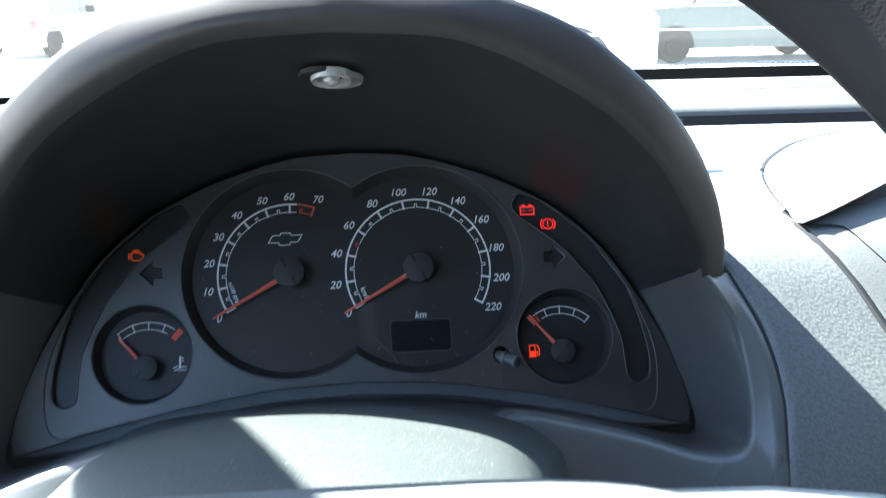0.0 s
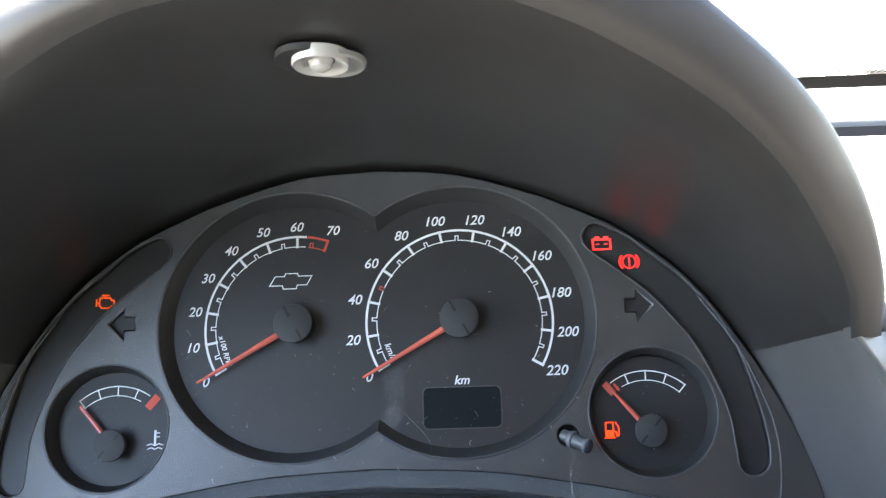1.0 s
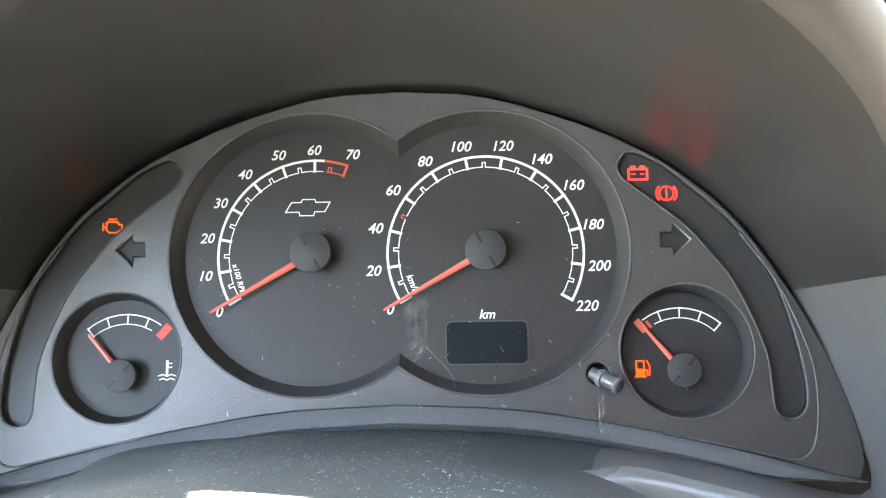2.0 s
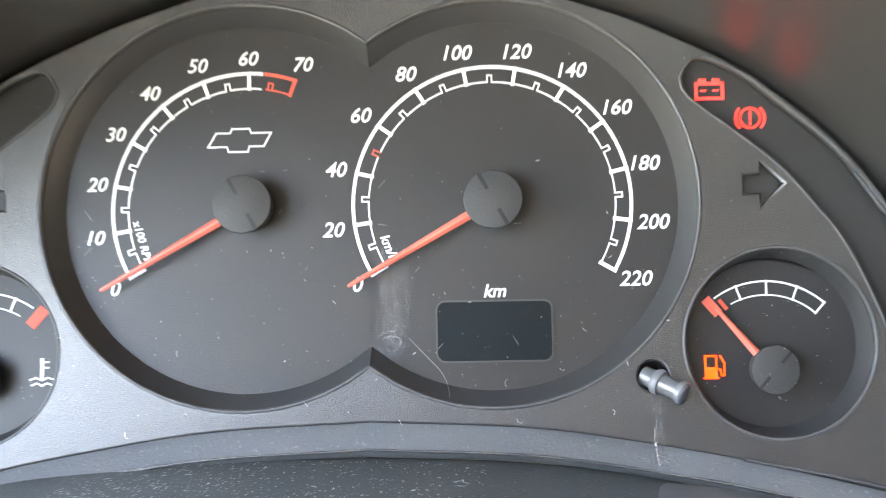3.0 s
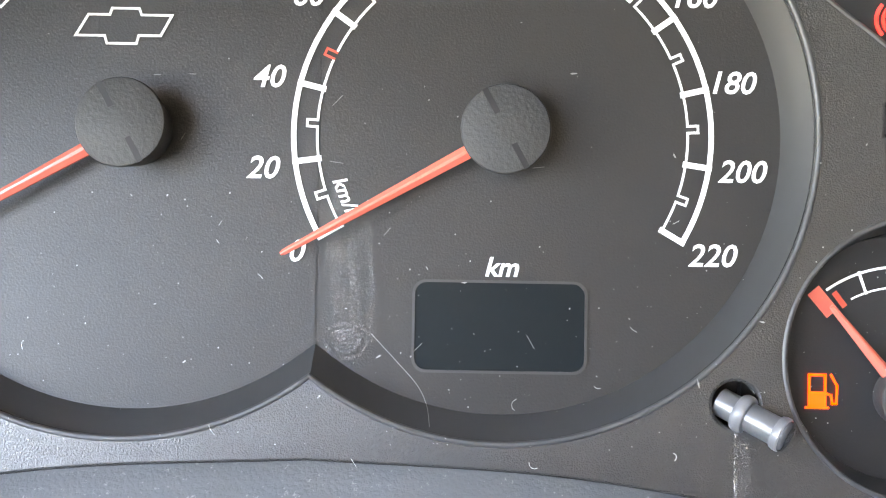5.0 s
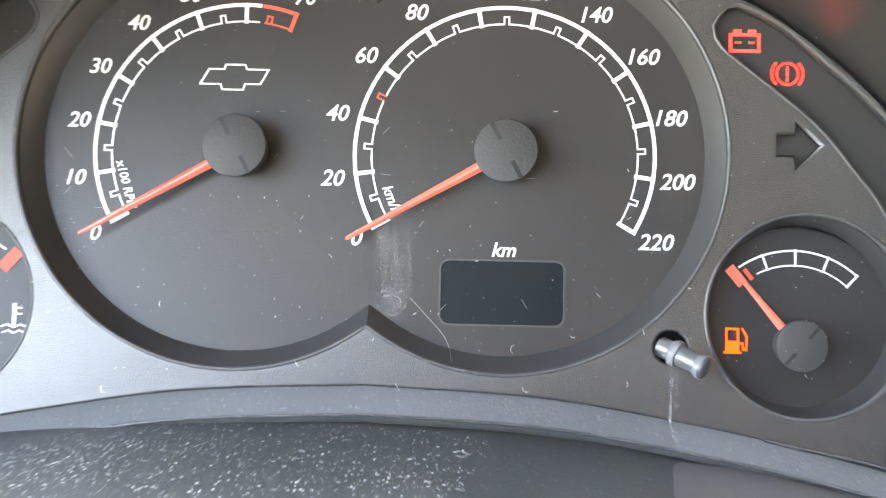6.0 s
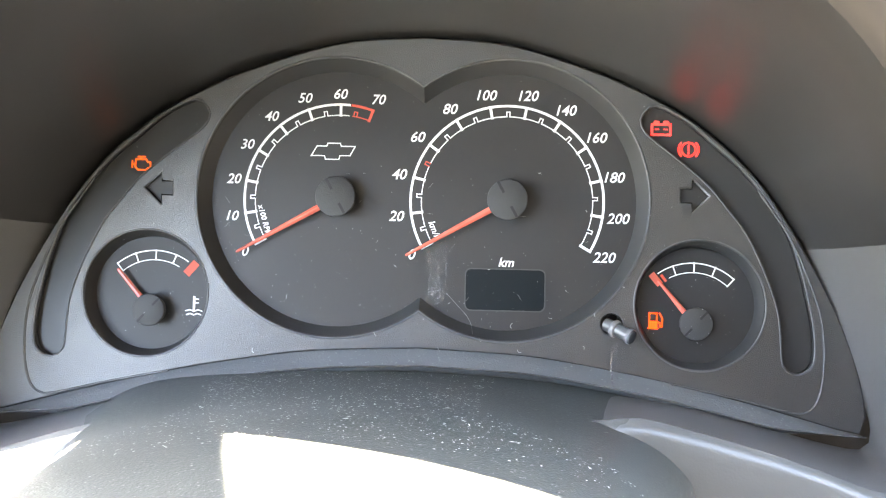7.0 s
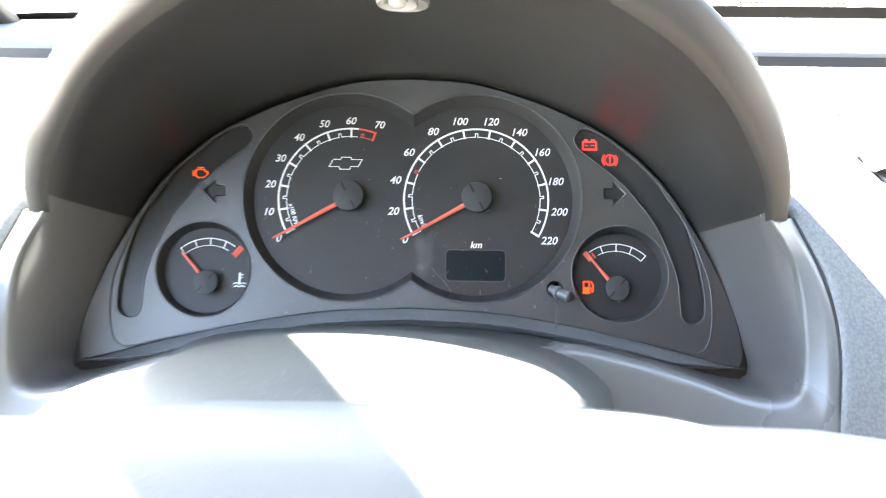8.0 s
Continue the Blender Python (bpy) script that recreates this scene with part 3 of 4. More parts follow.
# a low ridge near each lower corner of the mask
for s in (1, -1):
    ridge = curve_points([(90, FRONT, -64.2), (111.7, FRONT, -68.6), (130, FRONT, -72.9), (135.5, FRONT, -73.6), (139.5, FRONT, -71.5), (141.9, FRONT, -66.8), (143.3, FRONT, -57.8), (143, FRONT, -44.3), (140, FRONT, -32.1), (132, FRONT, -13), (120, FRONT, 5)], 60)
    part("mask_ridge", tube([(MID + s * x, y, z) for x, y, z in ridge], 0.45, 8), MASK, cluster)

# trip reset knob: a stem that points out and down
K0, K1 = Vector((36.2, -4.0, -43.8)), Vector((44.6, -11.4, -48.2))


def on_knob(u):
    return K0 + (K1 - K0) * u


knob = part("reset_knob", tube([on_knob(u) for u in (0, 0.5, 0.9)], 2.35, 24), CLEAR, cluster, "clear grey trip reset stem")
part("collar", tube([on_knob(u) for u in (0.26, 0.27, 0.31, 0.39, 0.43, 0.44)], (2.3, 2.9, 3.2, 3.2, 2.9, 2.3), 28), KNOB_RING, knob, "pale ring")
part("end_ring", tube([on_knob(u) for u in (0.82, 0.83, 0.87, 0.93, 0.95)], (2.3, 2.7, 2.85, 2.85, 2.6), 28), KNOB_RING, knob, "pale ring")
part("knob_end", tube([on_knob(u) for u in (0.9, 0.95, 0.985, 1.0, 1.005)], (2.6, 2.65, 2.4, 1.7, 0.8), 28), KNOB, knob, "dark shiny round end", 60)

# chin: the band under the mask that runs forward to the lip
chin_rows = []
start = next(k for k, (x, z) in enumerate(low) if z < -79.3)
foot = low[start:]
for yy, dz in ((-6.2, 0.15), (-6.9, -0.2), (-8.8, -2.6), (-11.8, -5.6), (-10.8, -7.0), (-7.0, -8.0)):
    side = [(x, yy, z + dz * min(1.0, max(0.0, (154 - x) / 30))) for x, z in foot]
    chin_rows.append([(MID - x, y, z) for x, y, z in side] + [(MID + x, y, z) for x, y, z in reversed(side[:-1])])
edge_line = [(x, y - 0.1, z) for x, y, z in chin_rows[3]]
part("chin_edge", tube(edge_line, 0.35, 8), MASK, cluster, "thin pale edge")
part("chin_band", from_grid(chin_rows), CHIN, cluster, "dark slate band with dust along the lower edge")

# ---- binnacle hood ----
hood = thing("instrument_hood", "dark plastic hood arching over the instrument cluster", "instrument hood")
N = 40


def on_rim(pts, a, b):
    return [(x, a + b * z, z) for x, z in pts]


R_IN = on_rim([(0, 54.5), (35, 53), (55, 49), (73, 43), (97, 33), (118, 20), (133, 6), (144, -7), (149, -19)], -84, -1.21)
R_OUT = [(0, -154.3, 74.3), (49.6, -150.6, 69.8), (83.3, -142.4, 60.1), (105.5, -131, 49), (124.7, -117, 37.4), (139.3, -101.8, 24.7), (149.4, -89, 9.4), (156.4, -74, -6.6), (158.6, -62.5, -18.2)]
back_line = mirrored([(x * 1.008, -2.6, z + 1.2) for x, z in HALF[:10]], N)
rin = mirrored(R_IN, N)


def mix(a, b, t):
    return [tuple(p + (q - p) * t for p, q in zip(u, v)) for u, v in zip(a, b)]


def bulge(line, d):
    """Pushes a line outward from the cluster's middle by d mm."""
    out, n = [], len(line) - 1
    for i, (x, y, z) in enumerate(line):
        v = Vector((x - MID, 0, z + 30)).normalized() * d * min(1.0, 8 * min(i, n - i) / n)
        out.append((x + v.x, y, z + v.z))
    return out


def shift(line, dx=0.0, dy=0.0, dz=0.0):
    return [(x + dx, y + dy, z + dz) for x, y, z in line]


rout = bulge(mirrored(R_OUT, N), -0.8)
edge = shift(rin, dy=-3.0)
start, finish = bulge(mix(back_line, edge, 0.88), -0.8), shift(mix(rin, rout, 0.3), dy=-3.3)


def rounded_edge(t):
    """The soft turn from the lining to the rim, at t from 0 to 1."""
    return mix(mix(start, edge, t), mix(edge, finish, t), t)


lining = [back_line, bulge(mix(back_line, edge, 0.25), 2), bulge(mix(back_line, edge, 0.5), 1.5), bulge(mix(back_line, edge, 0.75), -0.5), start, rounded_edge(0.25), rounded_edge(0.5)]
rows = [*[rounded_edge(t) for t in (0.5, 0.65, 0.8, 1.0)], *[shift(mix(rin, rout, f), dy=-3.0 * (1 - f) - 1.5 * math.sin(math.pi * f)) for f in (0.45, 0.6, 0.75, 0.88, 1.0)],
        bulge(shift(rout, dy=1.2), 1.0), bulge(shift(rout, dy=3.4), 1.9), bulge(shift(rout, dy=7), 2.7), bulge(shift(rout, dy=12), 3.2), bulge(shift(rout, dy=34), 3.2), bulge(shift(rout, dy=90), 0), bulge(shift(rout, dy=170, dz=-6), -2)]
shell_bm = from_grid(rows)
for i in (0, -1):
    shell_bm.faces.new([shell_bm.verts.new(r[i]) for r in rows[:12]])
part("hood_shell", shell_bm, HOOD, hood, "matt black arched shell with a rounded rim", 60)
led = part("hood_lamp", from_rows_turned(0, 0, [(3.0, 7.6), (0.0, 7.6), (-0.5, 7.2), (0.9, 5.2), (1.3, 3.4), (-0.8, 2.8), (-1.6, 1.6), (-1.7, 0.8)], 40), LAMP_CLEAR, hood, "small clear conical lamp under the hood")
led.matrix_basis = Matrix.Translation(Vector((-33, -119, 50.6)) * MM) @ Euler((radians(94), 0, radians(7))).to_matrix().to_4x4()
part("lamp_skirt", from_rows_turned(3.4, -2.6, [(2.2, 8.6), (0.9, 8.5), (0.5, 8.0), (0.9, 7.2), (1.3, 5.0)], 40), SKIRT, led, "loose grey translucent skirt")
part("lamp_recess", from_rows_turned(-3.2, -1.4, [(3.2, 8.8), (1.4, 8.7), (1.2, 8.0)], 40), GROOVE, led, "dark recess")

# ---- lower surround: cheeks, lip, fascia ----
surround = thing("binnacle_surround", "slate grey plastic surround below the hood with a rounded lip", "dash trim")
LIP = [(36, -53, -73), (60, -52.5, -72), (73, -52, -71.5), (104, -51.5, -79), (124, -51, -85), (142, -50, -91), (157, -50, -92.5), (164.5, -50, -88), (166.5, -51, -77), (166, -53, -58), (163, -55, -38), (156.5, -58.5, -27), (149, -64, -19)]
INNER = [(36, -12, -67.5), (60, -11.5, -68), (73, -11, -68.8), (95, -9.5, -71.8), (120, -9, -77.5), (141, -8.5, -83), (156, -7, -85), (160, -5, -78), (155, -4, -60), (150, -3.5, -45), (145.5, -3.2, -31.5), (140.1, -2.6, -19.3)]
FACE_OUT = [(36, -51, -110), (60, -52, -111), (73, -52, -112), (104, -53, -115), (135, -56, -118), (165, -61, -120), (176, -63, -112), (178, -61, -92), (179.5, -59.5, -75), (178, -58, -56), (173.5, -56, -38), (164, -54, -16)]


def side_line(pts, s, n=44):
    return [(MID + s * x, y, z) for x, y, z in curve_points(pts, n)]


def eased(line, centre, reach=9, times=30):
    """Rounds a line off near its point number centre."""
    p = [Vector(q) for q in line]
    for _ in range(times):
        p = [(p[i - 1] + 2 * q + p[i + 1]) / 4 if 0 < abs(i - centre) + 1 <= reach + 1 and 0 < i < len(p) - 1 else q for i, q in enumerate(p)]
    return [tuple(q) for q in p]


# one moulded lining runs from the cheeks up round the arch
wings = {}
for s in (1, -1):
    li, ip, fo = (side_line(p, s) for p in (LIP, INNER, FACE_OUT))
    wings[s] = [mix(ip, li, f) for f in (0, 0.25, 0.5, 0.75, 0.93)] + [mix(shift(li, dy=0.3), fo, -0.01), mix(shift(li, dy=0.6), fo, -0.02)]
whole = []
for k, (a, b, c) in enumerate(zip(wings[-1], lining, wings[1])):
    line = a[:-1] + b + list(reversed(c))[1:]
    if 0 < k < 5:
        line = eased(eased(line, len(a) - 1), len(a) + len(b) - 2)
    whole.append(line)
n0, n1 = len(wings[-1][0]) + 1, len(wings[-1][0]) + len(lining[0]) - 3
# the arch takes the darker tone that stands for the shade inside it
part("hood_lining", from_grid([r[n0:n1 + 1] for r in whole]), SHADED_LINING, hood, "smooth lining inside the arch, with its shade put into the tone", 60)
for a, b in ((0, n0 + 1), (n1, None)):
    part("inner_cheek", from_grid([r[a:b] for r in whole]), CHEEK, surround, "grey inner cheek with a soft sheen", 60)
for s in (1, -1):
    li, fo = (side_line(p, s) for p in (LIP, FACE_OUT))
    rows = [mix(shift(li, dy=0.6), fo, -0.02), shift(mix(li, fo, 0.015), dy=-1.2), shift(mix(li, fo, 0.05), dy=-2.6), shift(mix(li, fo, 0.1), dy=-3.2), shift(mix(li, fo, 0.17), dy=-3.0), shift(mix(li, fo, 0.35), dy=-2.2), shift(mix(li, fo, 0.6), dy=-2.0), shift(mix(li, fo, 0.9), dy=-1.6), fo, shift(fo, dy=14)]
    part("panel_seam", tube([(x + s * 0.6, y + 0.8, z) for x, y, z in fo], 1.1, 8), GROOVE, surround, "dark seam beside the dash panel")
    part("cheek", from_grid(rows), FASCIA, surround, "slate cheek with a rounded lip", 70)

# ---- dash pad beside and beyond the hood ----
dash = thing("dashboard", "grey grained plastic dashboard with a centre vent pod", "dashboard", pose(0, 0, 0.95))


PROFILE = [(-140, -120), (-118, -84), (-102, -59), (-89, -39), (-78, -23), (-68, -8), (-55, 11), (-44, 22), (-28, 29.5), (0, 34.5), (40, 38), (90, 41), (140, 43)]   # y, z of the level dash


def top_z(y):
    return float(np.interp(y, [p[0] for p in PROFILE], [p[1] for p in PROFILE]))


SEAM_X = [(-140, 168), (-118, 173), (-102, 177), (-89, 180), (-78, 179), (-68, 175.5), (-55, 164.5), (-44, 150), (-28, 140), (0, 132), (40, 120), (90, 110), (140, 100)]
for s in (1, -1):
    prof = curve_points([(y, 0, z) for y, z in PROFILE], 44)
    sheet_rows = []
    for dx, dy, dz in ((0.0, 3.0, -14.0), (0.0, 0.6, -1.5), (1.5, -0.6, 0.6), (5, -1, 1), (20, -1, 1.2), (60, -1, 1.2), (130, 0, 1), (196, 2, 0.5)) + (((240, 3, 0), (420, 10, -2), (560, 16, -4), (880, 16, -4)) if s > 0 else ()):
        sheet_rows.append([(MID + s * (float(np.interp(y, [q[0] for q in SEAM_X], [q[1] for q in SEAM_X])) + dx), y + dy, z + dz) for y, _, z in prof])
    part("side_panel", from_grid(sheet_rows), LEATHER, dash, "grained slate dash panel", 60)
part("middle_pad", from_grid([[(x, yy, zz) for x in (-160, -80, 0, 100)] for yy, zz in ((20, 50), (80, 44), (140, 43))]), DASH_TOP, dash)
part("groove", from_grid([[(x, yy, zz) for x in (-385, -200, 0, 300, 700, 1040)] for yy, zz in ((139, 42), (142, 30), (176, 24), (212, 25), (214, 34), (214.6, 39.5))]), GROOVE, dash, "dark recessed groove")
part("defroster_strip", from_grid([[(x, yy, zz) for x in (-385, -200, 0, 300, 700, 1040)] for yy, zz in ((214.4, 39), (215, 41.5), (216.4, 44), (219, 46.2), (224, 47.7), (234, 48.4), (300, 48.2), (400, 45.5), (410, 43))]), DASH_TOP, dash, "pale strip with a row of small slots")
for k in range(104):
    if 15 <= k % 22 <= 17:
        continue
    x = 20 + k * 6.2
    part("defroster_slot", box(x, x + 4.0, 287, 301, 46.6, 48.5), GROOVE, dash)
# centre console pod, a rounded raised top with an air vent
ring = curve_points([(480, 128, 0), (350, 127, 0), (281, 110, 0), (240, 88, 0), (218, 73, 0), (196, 48, 0), (182, 27, 0), (172.7, 3.6, 0), (169, -20, 0), (171, -38, 0), (181, -51, 0), (187, -57, 0), (197, -69, 0), (212, -84, 0), (250, -104, 0), (320, -118, 0), (480, -122, 0)], 80)
rows = []
for f, h in ((1.0, -4), (1.0, 2.0), (0.992, 3.4), (0.97, 4.2), (0.9, 5.0), (0.75, 5.6), (0.5, 6.0), (0.2, 6.5)):
    rows.append([(480 + (x - 480) * f, 5 + (y - 5) * f, top_z(5 + (y - 5) * f) + h) for x, y, _ in ring])
part("pod_seam", tube([(x - 0.6, y, top_z(y) + 1.8) for x, y, _ in ring], 1.7, 8), GROOVE, dash, "dark seam")
part("console_pod", from_grid(rows), DASH_TOP, dash, "raised rounded centre console top", 50)
# the vent's mouth faces the driver under a rising cowl
SILL = curve_points([(170.6, -42.4, 28.5), (180, -43.2, 28.0), (189.5, -44, 27.4), (196.4, -50.6, 21.2), (203.6, -56.8, 14.2), (218.4, -66.4, 0), (250, -84, -26)], 24)
BROW = curve_points([(170.4, -42.6, 28.9), (178.3, -42.9, 32), (193, -38.7, 36.8), (215.5, -29.4, 43.2), (250.7, -7.7, 48.6), (290, 16, 52), (330, 36, 53)], 24)
vent = part("air_vent", from_grid([SILL] + [[(x, y + d, z - d * 0.2) for x, y, z in mix(SILL, BROW, f)] for f, d in ((0.03, 5), (0.5, 9), (0.97, 5))] + [BROW]), GROOVE, dash, "dark air vent opening")
part("vent_cowl", from_grid([shift(BROW, dy=0.6, dz=-1.0), BROW, shift(BROW, dx=1, dy=2.5, dz=0.8), shift(BROW, dx=4, dy=9, dz=1.2), [(x + 12, y + 34, top_z(y + 34) + 6.5) for x, y, _ in BROW]]), DASH_TOP, vent, "rounded cowl over the vent")
for k in range(3):
    line = mix(SILL, BROW, 0.25 + 0.25 * k)
    part("vent_slat", tube([(x, y + 3, z) for x, y, z in line[8:22]], 1.1, 8), HOOD, vent)

# ---- steering column shroud ----
shroud = thing("column_shroud", "dusty grey plastic steering column shroud in sharp sunlight", "column shroud")
rows = []
SHROUD_ROWS = ((-8, -62, 102, 9, 14), (-14, -62.6, 102, 9.5, 14), (-30, -64, 100, 10, 13), (-46, -65.2, 95, 11, 12), (-60, -66, 90, 12, 12), (-80, -66.3, 86.5, 13, 12), (-95, -66.6, 85, 13, 12), (-125, -69.5, 82, 13, 12),
               (-160, -76, 78, 12, 14), (-195, -87, 73, 11, 16), (-215, -98, 69, 10, 18))


def shroud_z(yy, r):
    c = [float(np.interp(-yy, [-q[0] for q in SHROUD_ROWS], [q[k] for q in SHROUD_ROWS])) for k in (1, 3, 4)]
    return c[0] - c[1] * r * r - c[2] * abs(r) ** 10


for yy, zc, hw, sag, fall in SHROUD_ROWS:
    row = []
    for k in range(49):
        r = math.sin((k / 24 - 1) * math.pi / 2)
        row.append((-45 + (hw + (9 if r > 0 else 4) * min(max((yy + 95) / 45, 0), 1)) * r, yy, shroud_z(yy, r)))
    rows.append([(row[0][0] - 3, yy, row[0][2] - 45), (row[0][0] - 1, yy, row[0][2] - 5)] + row + [(row[-1][0] + 1, yy, row[-1][2] - 5), (row[-1][0] + 3, yy, row[-1][2] - 45)])
part("upper_shell", from_grid(rows), SHROUD, shroud, "rounded upper shell", 60)

# ---- stalks ----
def stalk(side, label):
    st = thing("control_stalk", label, "control stalk", group="column stalks")
    x0, x1 = -42 + side * 76, -42 + side * 150
    part("stem", tube([(x0, -128, -117), ((x0 + x1) / 2, -134, -111), (x1, -140, -106)], 6.0, 20), WHEEL, st)
    for u, r in ((0.12, 8.2), (0.34, 8.8), (0.50, 8.2), (0.62, 7.6), (0.74, 7.4), (0.86, 7.2)):
        x, y, z = x0 + (x1 - x0) * u, -128 - 12 * u, -117 + 11 * u
        part("grip_ridge", tube([(x - side * 0.4, y, z), (x, y, z), (x + side * 3.6, y - 0.6, z + 0.5), (x + side * 4.0, y - 0.7, z + 0.6)], r, 20), PAD, st, "pale moulded grip ridge", 30)
    return st


stalk(1, "ribbed grey wiper control stalk beside the steering column")
stalk(-1, "ribbed grey indicator control stalk beside the steering column")

# ---- steering wheel ----
wheel = thing("steering_wheel", "dark grained steering wheel with a pale sunlit horn pad", "steering wheel")
WX, WZ, WY = MID, -103.0, -230.0
part("rim", tube([(WX + 181 * math.cos(2 * math.pi * k / 96), WY, WZ + 181 * math.sin(2 * math.pi * k / 96)) for k in range(96)], 14.5, 20, True), WHEEL, wheel, "thick dark rim", 60)
pad_rows = []
for d, f in ((20, 0.97), (6, 1.0), (-6, 0.98), (-16, 0.88), (-22, 0.6), (-24, 0.0)):
    row = []
    for k in range(64):
        a = 2 * math.pi * k / 64
        c, s = math.cos(a), math.sin(a)
        row.append((WX + f * 112 * math.copysign(abs(c) ** 0.5, c), WY + d, WZ - 70 + f * 87 * math.copysign(abs(s) ** 0.42, s)))
    pad_rows.append(row)
part("horn_pad", from_grid(pad_rows, closed=True), PAD, wheel, "broad horn pad", 50)
for s in (1, -1):
    rows = []
    for u, zt, zb, d in ((70, 13, -59, 2), (100, 12, -57, 3), (125, 9, -53, 4), (150, 3, -45, 4), (168, -5, -39, 2), (180, -11, -35, 0)):
        x = WX + s * u
        rows.append([(x, WY + 10 + d, WZ + zb), (x, WY - 6 + d, WZ + zb + 4), (x, WY - 10 + d, (WZ + zt + WZ + zb) / 2), (x, WY - 6 + d, WZ + zt - 4), (x, WY + 4 + d, WZ + zt), (x, WY + 12 + d, WZ + zt - 4)])
    part("spoke", from_grid(rows, closed=True), PAD, wheel, "", 60)

# ---- the car round the camera ----
shell = thing("car_cabin", "car cabin shell with pillars, roof lining and windscreen", "car cabin", pose(0, 0, 0), kind="structure")
XL, XR = -0.40, 1.06                                   # the cabin's sides at the windscreen's foot


def screen(u, f, dy=0.0, dz=0.0):
    """A point of the windscreen, in mm: u from side to side, f from foot to header."""
    x = (XL + (XR - XL) * u) * (1 - f) + (XL + 0.11 + (XR - XL - 0.22) * u) * f
    return (x * 1000, (0.45 - 0.14 * (2 * u - 1) ** 2 - f * 0.82) * 1000 + dy, (0.995 + f * 0.46) * 1000 + dz)


pane = from_grid([[screen(u, f) for u in np.linspace(0, 1, 24)] for f in np.linspace(0, 1, 12)])
pane.faces.ensure_lookup_table()
if pane.faces[0].normal.y > 0:
    bmesh.ops.reverse_faces(pane, faces=pane.faces[:])
wind = part("windscreen", pane, GLASS, shell, "clear windscreen")
wind.visible_shadow = False
part("black_border", from_grid([[screen(u, f, -4, -3) for u in np.linspace(0, 1, 24)] for f in (-0.03, 0.0, 0.025)]), GROOVE, shell, "black ceramic windscreen border")
bm = bmesh.new()
for u in np.linspace(0.3, 0.95, 190):
    for k in (0, 1):
        a, b, f = u - 0.0007 + 0.0009 * k, u + 0.0007 + 0.0009 * k, 0.0275 + 0.0035 * k
        bm.faces.new([bm.verts.new(screen(*q, -4, -3)) for q in ((a, f), (b, f), (b, f + 0.0026), (a, f + 0.0026))])
tagged(part("frit_dots", bm, GROOVE, shell, "row of small black printed dots"), kind="stuff")
part("roof", box(-340, 970, -1950, -380, 1450, 1490, 15), ROOF_CLOTH, shell, "grey roof lining")
part("floor_pan", box(-430, 1060, -1950, 500, 180, 230), CLOTH, shell, "dark floor carpet")
part("firewall", box(-430, 1060, 470, 500, 230, 960), GROOVE, shell)
# unseen back without a rear window, closed to keep light off the dials
part("cabin_back", box(-430, 1060, -1990, -1950, 180, 1490), BACK_CLOTH, shell)
for x in (-480, 1060):
    part("door", box(x, x + 50, -1950, 480, 200, 960, 15), CLOTH, shell, "closed door panel")
# unseen walls added to block side light; the right one shuts the passenger window
for x, y0, y1 in ((-430, -1950, -1750), (1010, -1950, -40)):
    part("side_blocker", box(x, x + 50, y0, y1, 900, 1480, 15), LINER, shell, "unseen added wall that keeps side light out")
for x in (-430, 970):
    part("roof_rail", box(x, x + 90, -1950, -370, 1448, 1482, 10), LINER, shell)
for x, top in ((-366, -271), (1060, 965)):
    part("windscreen_pillar", tube([(x + (top - x) * u, 310 - 710 * u, 985 + 477 * u) for u in (0, 0.2, 0.38, 0.46, 0.55, 1.0)], (10, 10, 14, 23, 24, 24), 16), HOOD, shell)
    part("rear_pillar", tube([(x, -1200, 900), (x, -1210, 960), (top, -1260, 1470)], 50, 12), LINER, shell)

# ---- outside ----
FALL = [(-120, 0), (9.5, 0), (11, -0.1), (13.5, -0.38), (15, -0.46), (300, -0.46)]     # the yard slopes down ahead; y, z in metres


def yard_z(y):
    return float(np.interp(y, [q[0] for q in FALL], [q[1] for q in FALL]))


section = [(y * 1000, z * 1000) for y, z in FALL] + [(300000, -1400), (-120000, -1400)]
bm = from_grid([[(x, y, z) for y, z in section] for x in (-120000, 120000)], closed=True)
bmesh.ops.holes_fill(bm, edges=[q for q in bm.edges if q.is_boundary], sides=20)
bmesh.ops.recalc_face_normals(bm, faces=bm.faces)
ground = part("ground", bm, GROUND, None)
tagged(ground, "pale sunlit gravel car park ground", "ground", kind="structure")


